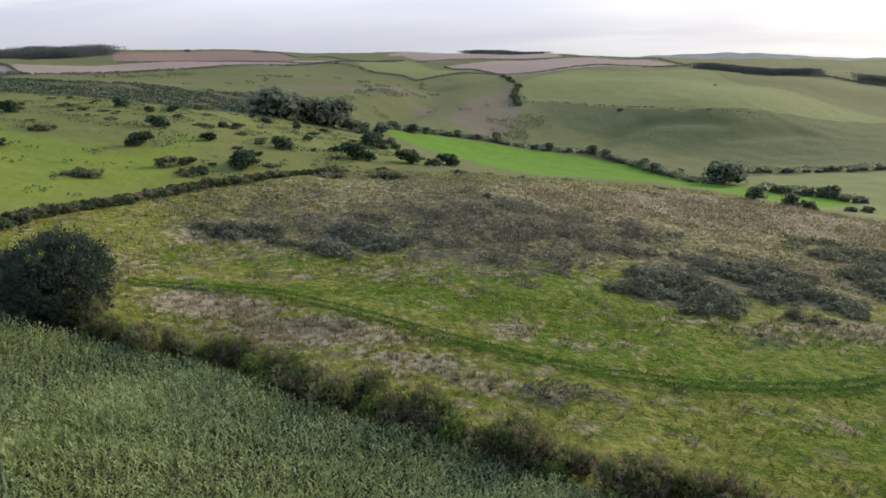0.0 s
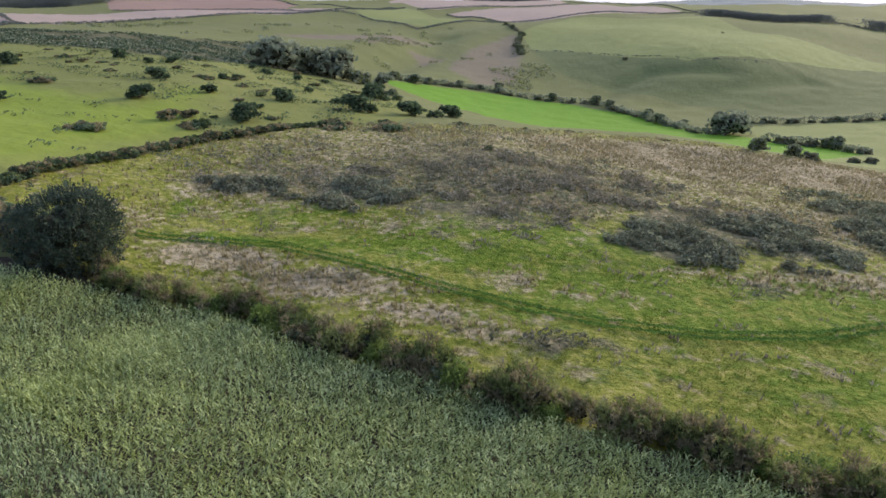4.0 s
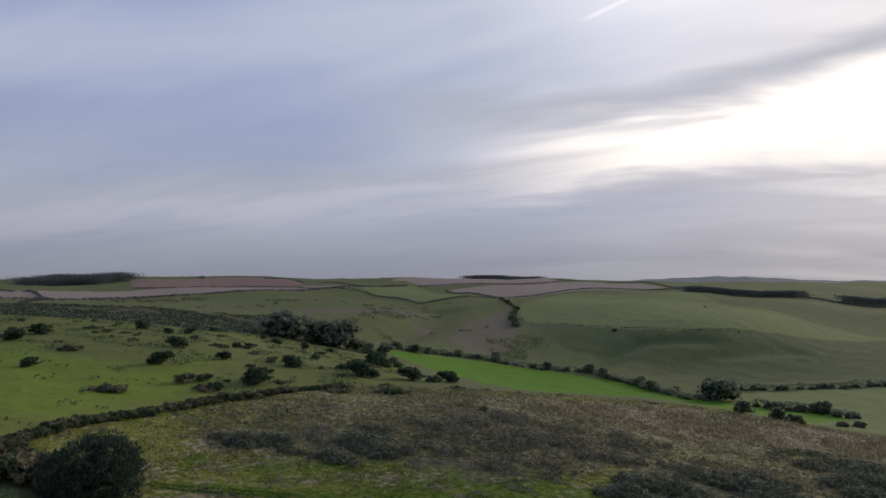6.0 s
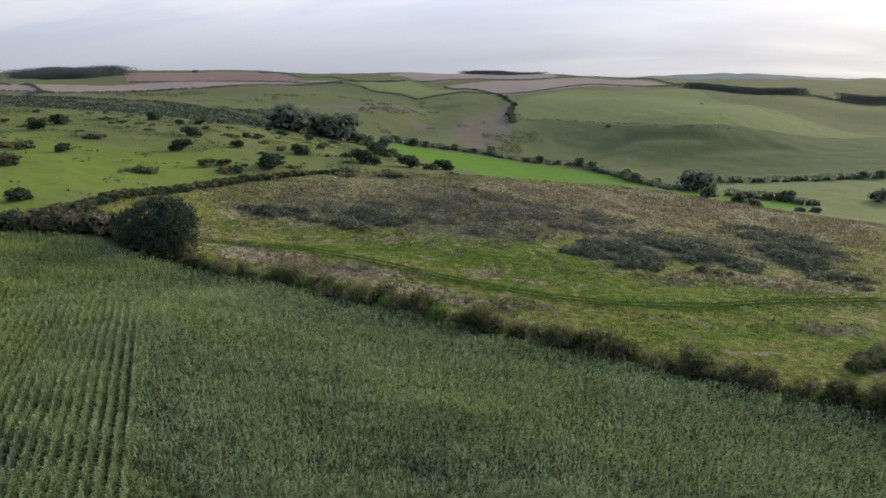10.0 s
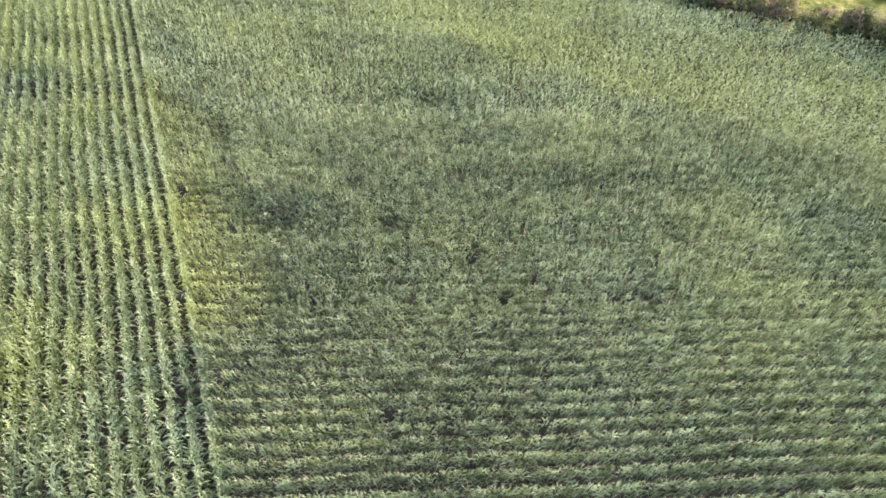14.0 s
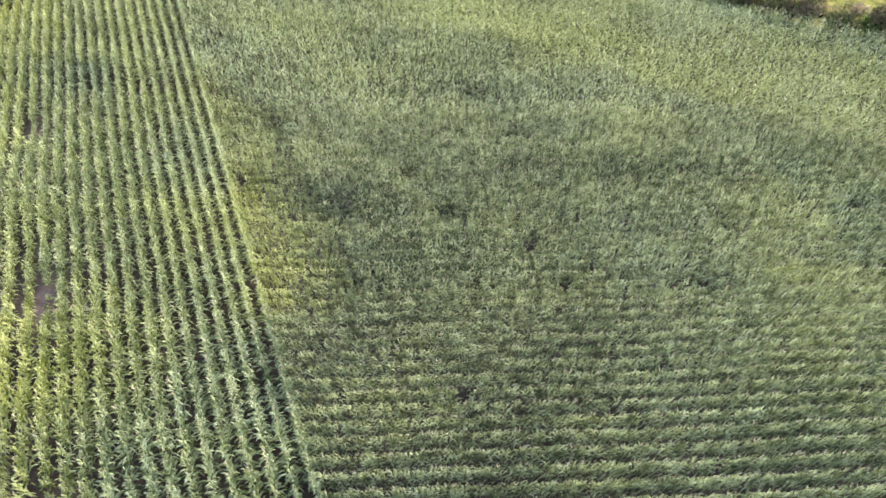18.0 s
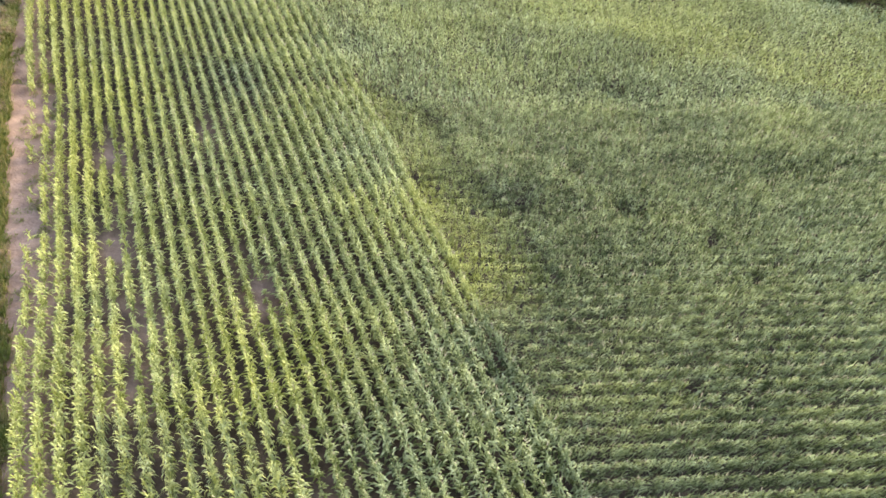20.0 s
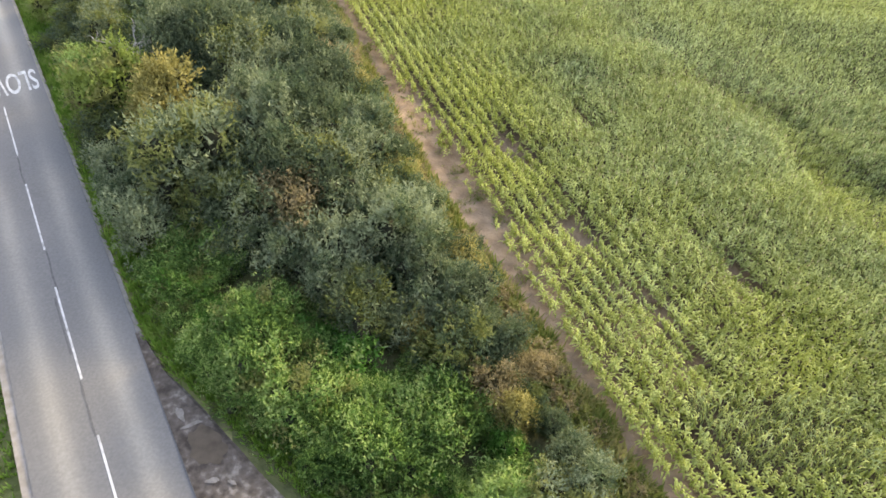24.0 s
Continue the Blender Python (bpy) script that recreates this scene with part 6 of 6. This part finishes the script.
# ---- knoll: tussocks, grass and bramble patches ----
def tufts(name, x, y, tall, r, mat, label, blades=6, splay=0.5):
    n = len(x)
    z = land(x, y)
    a = r.uniform(0, 6.28, (n, blades))
    out = tall[:, None] * splay * r.uniform(0.4, 1.3, (n, blades))
    w = tall[:, None] * 0.16
    up = tall[:, None] * r.uniform(0.5, 1.1, (n, blades))
    ca, sa = np.cos(a), np.sin(a)
    bx, by, bz = x[:, None] + 0.25 * out * ca, y[:, None] + 0.25 * out * sa, z[:, None] + 0 * a - 0.05
    v = np.stack([np.stack([bx - sa * w, by + ca * w, bz], -1), np.stack([bx + sa * w, by - ca * w, bz], -1), np.stack([x[:, None] + ca * out, y[:, None] + sa * out, z[:, None] + up], -1)], 2).reshape(-1, 3)
    f = np.arange(n * blades * 3).reshape(-1, 3)
    return tagged(new(name, quick_mesh(name, v, f, [mat])), label, name.replace("_", " "), kind="stuff")


r = np.random.default_rng(21)


def dress(ob, x, y, per):
    """Give a sheet of tufts the ground cover of the plan, so that it takes the colours of the turf below."""
    for key, spots in (("dark", DARK), ("dry", DRY), ("lush", LUSH)):
        ob.data.attributes.new(key, "FLOAT", "POINT").data.foreach_set("value", np.repeat(cover(x, y, spots), per).astype(np.float32))



def scatter(n, test):
    x, y = r.uniform(-66, 130, n), r.uniform(18, 176, n)
    ok = inside(x, y, KNOLL) & test(x, y)
    return x[ok], y[ok]


x, y = scatter(60000, lambda x, y: r.random(len(x)) < 0.08 + 0.9 * cover(x, y, DRY) - 0.5 * cover(x, y, LUSH) - 0.4 * cover(x, y, DARK))
tufts("dry_tussocks", x, y, r.uniform(0.3, 0.75, len(x)), r, MAT["dry_grass"], "straw-coloured dead grass tussocks on the knoll")
x, y = scatter(110000, lambda x, y: r.random(len(x)) < np.clip(1.25 - np.hypot(x + 7, y + 7) / 170, 0.25, 1) * (cover(x, y, [DARK[q] for q in (0, 1, 3, 4, 5)]) < 0.6))
turf = tufts("turf", x, y, r.uniform(0.12, 0.30, len(x)), r, MAT["knoll"], "rough tussocky turf on the knoll", 3, 1.7)
dress(turf, x, y, 9)
x, y = scatter(60000, lambda x, y: np.array([noise.noise((0.2 * a, 0.26 * b, 3.0)) + 0.7 * noise.noise((0.6 * a, 0.7 * b, 7.0)) for a, b in zip(x, y)]) > 0.38)
tufts("dead_stems", x, y, r.uniform(0.25, 0.6, len(x)), r, MAT["dead_stem"], "patches of bleached dead stems on the knoll", 4, 0.6)
x, y = scatter(22000, lambda x, y: r.random(len(x)) < 0.35 + 0.6 * cover(x, y, LUSH) - 0.3 * cover(x, y, DARK))
tufts("grass", x, y, r.uniform(0.12, 0.28, len(x)), r, MAT["green_grass"], "rough green grass on the knoll", 5, 0.7)
for s, (px, py, a, b, k) in enumerate(DARK):
    thick = s in (0, 1, 3, 4, 5, 17)
    n = int(min(17000, 260 * a * b * (1 if thick else 0.2)))
    t, d = r.uniform(0, 6.28, n), np.sqrt(r.random(n)) * 1.6
    x, y = px + a * d * np.cos(t), py + b * d * np.sin(t)
    lump = np.array([noise.noise((0.16 * u, 0.16 * w, 9.0)) + 0.6 * noise.noise((0.5 * u, 0.5 * w, 4.0)) for u, w in zip(x, y)])
    ok = (lump > -0.18 + 0.75 * (d - 0.75)) if thick else (lump > 0.12 + 0.35 * (d - 0.6))
    x, y, lump, d = x[ok], y[ok], lump[ok], d[ok]
    h = (0.4 + 2.4 * np.clip(lump + 0.25, 0, 1)) * np.clip(1.25 - 0.7 * d, 0.25, 1) * r.random(len(x)) ** 0.6 * (1.0 if thick else 0.5)
    p = np.stack([x, y, land(x, y) + h], 1)
    o = np.stack([r.normal(0, 0.5, len(x)), r.normal(-0.3, 0.5, len(x)), np.full(len(x), 0.8)], 1)
    v, f = leaf_cloud(p, o, 0.32, 0.4, r)
    key = "leaf_shade" if thick else "heather" if s % 2 else "dead_stem"
    lab = "dense low grey-green bramble thicket on the knoll" if thick else "dead grey-brown heath and dock stems on the knoll"
    tagged(new("bramble_patch", quick_mesh("bramble_patch", v, f, [MAT[key], MAT["heather"]], np.repeat((np.array([noise.noise((0.7 * u, 0.7 * w, 1.0)) for u, w in zip(x, y)]) + r.normal(0, 0.25, len(x)) > 0.15).astype(int), 2))), lab, "bramble", "bramble patches", kind="stuff")


def wheel_line(off):
    """One worn wheel line of the track: short vivid grass pressed flat."""
    line = np.array(TRACK)
    t = np.arange(len(line))
    fine = np.linspace(0, len(line) - 1, 120)
    pts = [(float(np.interp(q, t, line[:, 0])), float(np.interp(q, t, line[:, 1]))) for q in fine]
    spots, ways = along(pts, 0.25)
    keep = r.random(len(spots) * 9) < 0.9
    i = np.repeat(np.arange(len(spots)), 9)[keep]
    o = off + r.normal(0, 0.16, len(i))
    x, y = spots[i, 0] + ways[i, 1] * o + r.normal(0, 0.1, len(i)), spots[i, 1] - ways[i, 0] * o + r.normal(0, 0.1, len(i))
    v, f = leaf_cloud(np.stack([x, y, land(x, y) + 0.34], 1), np.tile([0, -0.2, 1.0], (len(i), 1)), 0.17, 0.15, r, 0.5)
    return tagged(new("track", quick_mesh("track", v, f, [MAT["track_grass"]])), "vivid green pressed wheel line of a grass track", "track", "wheel lines of the track", kind="stuff")


MAT["track_grass"] = material("track_grass", [(0.04, 0.10, 0.008), (0.065, 0.15, 0.012), (0.10, 0.20, 0.02)], 0.7, island=0.3, rough=0.9)
wheel_line(-0.7)
wheel_line(0.7)

# scattered low scrub that darkens the top of the knoll
x, y = scatter(100000, lambda x, y: (cover(x, y, DARK) + 0.42 * ramp((y - 88) / 24) * (1 - ramp((x - 15) / 20) * ramp((y - 108) / 12)) > 0.3) & (np.array([noise.noise((0.13 * a, 0.2 * b, 8.0)) + 0.8 * noise.noise((0.45 * a, 0.6 * b, 2.0)) for a, b in zip(x, y)]) > 0.27))
p = np.stack([x, y, land(x, y) + 0.1 + r.random(len(x)) * (0.45 + 0.9 * np.clip(np.array([noise.noise((0.3 * a, 0.4 * b, 6.0)) for a, b in zip(x, y)]), 0, 1))], 1)
v, f = leaf_cloud(p, np.tile([0.0, -0.4, 0.8], (len(x), 1)), 0.34, 0.4, r)
tagged(new("knoll_scrub", quick_mesh("knoll_scrub", v, f, [MAT["leaf_shade"], MAT["heather"]], np.repeat((r.random(len(x)) < 0.4).astype(int), 2))), "low dark scrub scattered over the top of the knoll", "scrub", kind="stuff")

# ---- verges and the rank edge of the field ----
r = np.random.default_rng(31)
y = r.uniform(-40, 62, 17000)
x = KERB(y) + r.uniform(0.15, 3.4, 17000) + 3.2 * (y < -15.7) * ramp((-15.7 - y) / 8)
ok = ~inside(x, y, [(-57.3, -15.9), (-54.0, -19.0), (-50.8, -21.6), (-48.8, -23.1), (-46.4, -26.4), (-45, -33), (-64, -33)])
tufts("verge_grass", x[ok], y[ok], r.uniform(0.18, 0.45, ok.sum()), r, MAT["verge"], "long green grass along the verge", 5, 0.6)
spots, ways = along(edge, 0.05)
o = r.uniform(0.05, 1.5, len(spots))
x, y = spots[:, 0] - ways[:, 1] * o + r.normal(0, 0.08, len(o)), spots[:, 1] + ways[:, 0] * o + r.normal(0, 0.08, len(o))
for q in range(4):
    o = r.uniform(0.02, 1.6, len(spots))
    x = np.concatenate([x, spots[:, 0] - ways[:, 1] * o])
    y = np.concatenate([y, spots[:, 1] + ways[:, 0] * o])
tufts("verge_grass", x, y, r.uniform(0.12, 0.3, len(x)), r, MAT["verge"], "bright green grass round the edge of the lay-by", 5, 0.9)
y = r.uniform(-45, 62, 9000)
x = KERB(y) - 5.95 - r.uniform(0.1, 5, 9000)
tufts("verge_grass", x, y, r.uniform(0.15, 0.4, len(x)), r, MAT["verge"], "long green grass on the far side of the road", 4, 0.6)
y = r.uniform(-42, 56, 11000)
ragged = np.array([noise.noise((0.0, 0.45 * b, 2.0)) + 0.6 * noise.noise((0.0, 1.7 * b, 5.0)) for b in y])
x = EDGE(y) - r.gamma(2.0, 0.5, 11000) + 0.25 + 0.3 * ragged + 0.3 * ramp((-6 - y) / 14)
tufts("rank_grass", x, y, r.uniform(0.15, 0.5, len(x)), r, MAT["rank_grass"], "rank brown and olive grass along the field edge", 6, 1.0)
y = r.uniform(-42, 50, 16000)
x = EDGE(y) + r.uniform(0.0, 2.8, 16000)
clump = np.array([noise.noise((0.9 * a, 0.5 * b, 3.0)) + 0.6 * noise.noise((2.5 * a, 2.0 * b, 6.0)) for a, b in zip(x, y)]) > 0.24
x, y = x[clump], y[clump]
tufts("weeds", x, y, r.uniform(0.05, 0.16, len(x)), r, MAT["rank_grass"], "small weeds and stubble on the bare strip", 5, 1.6)

few = r.random(len(x)) < 0.3
tufts("weeds", x[few] + 0.2, y[few], r.uniform(0.06, 0.2, few.sum()), r, MAT["rank_grass"], "green weeds coming up on the bare strip", 5, 1.4)
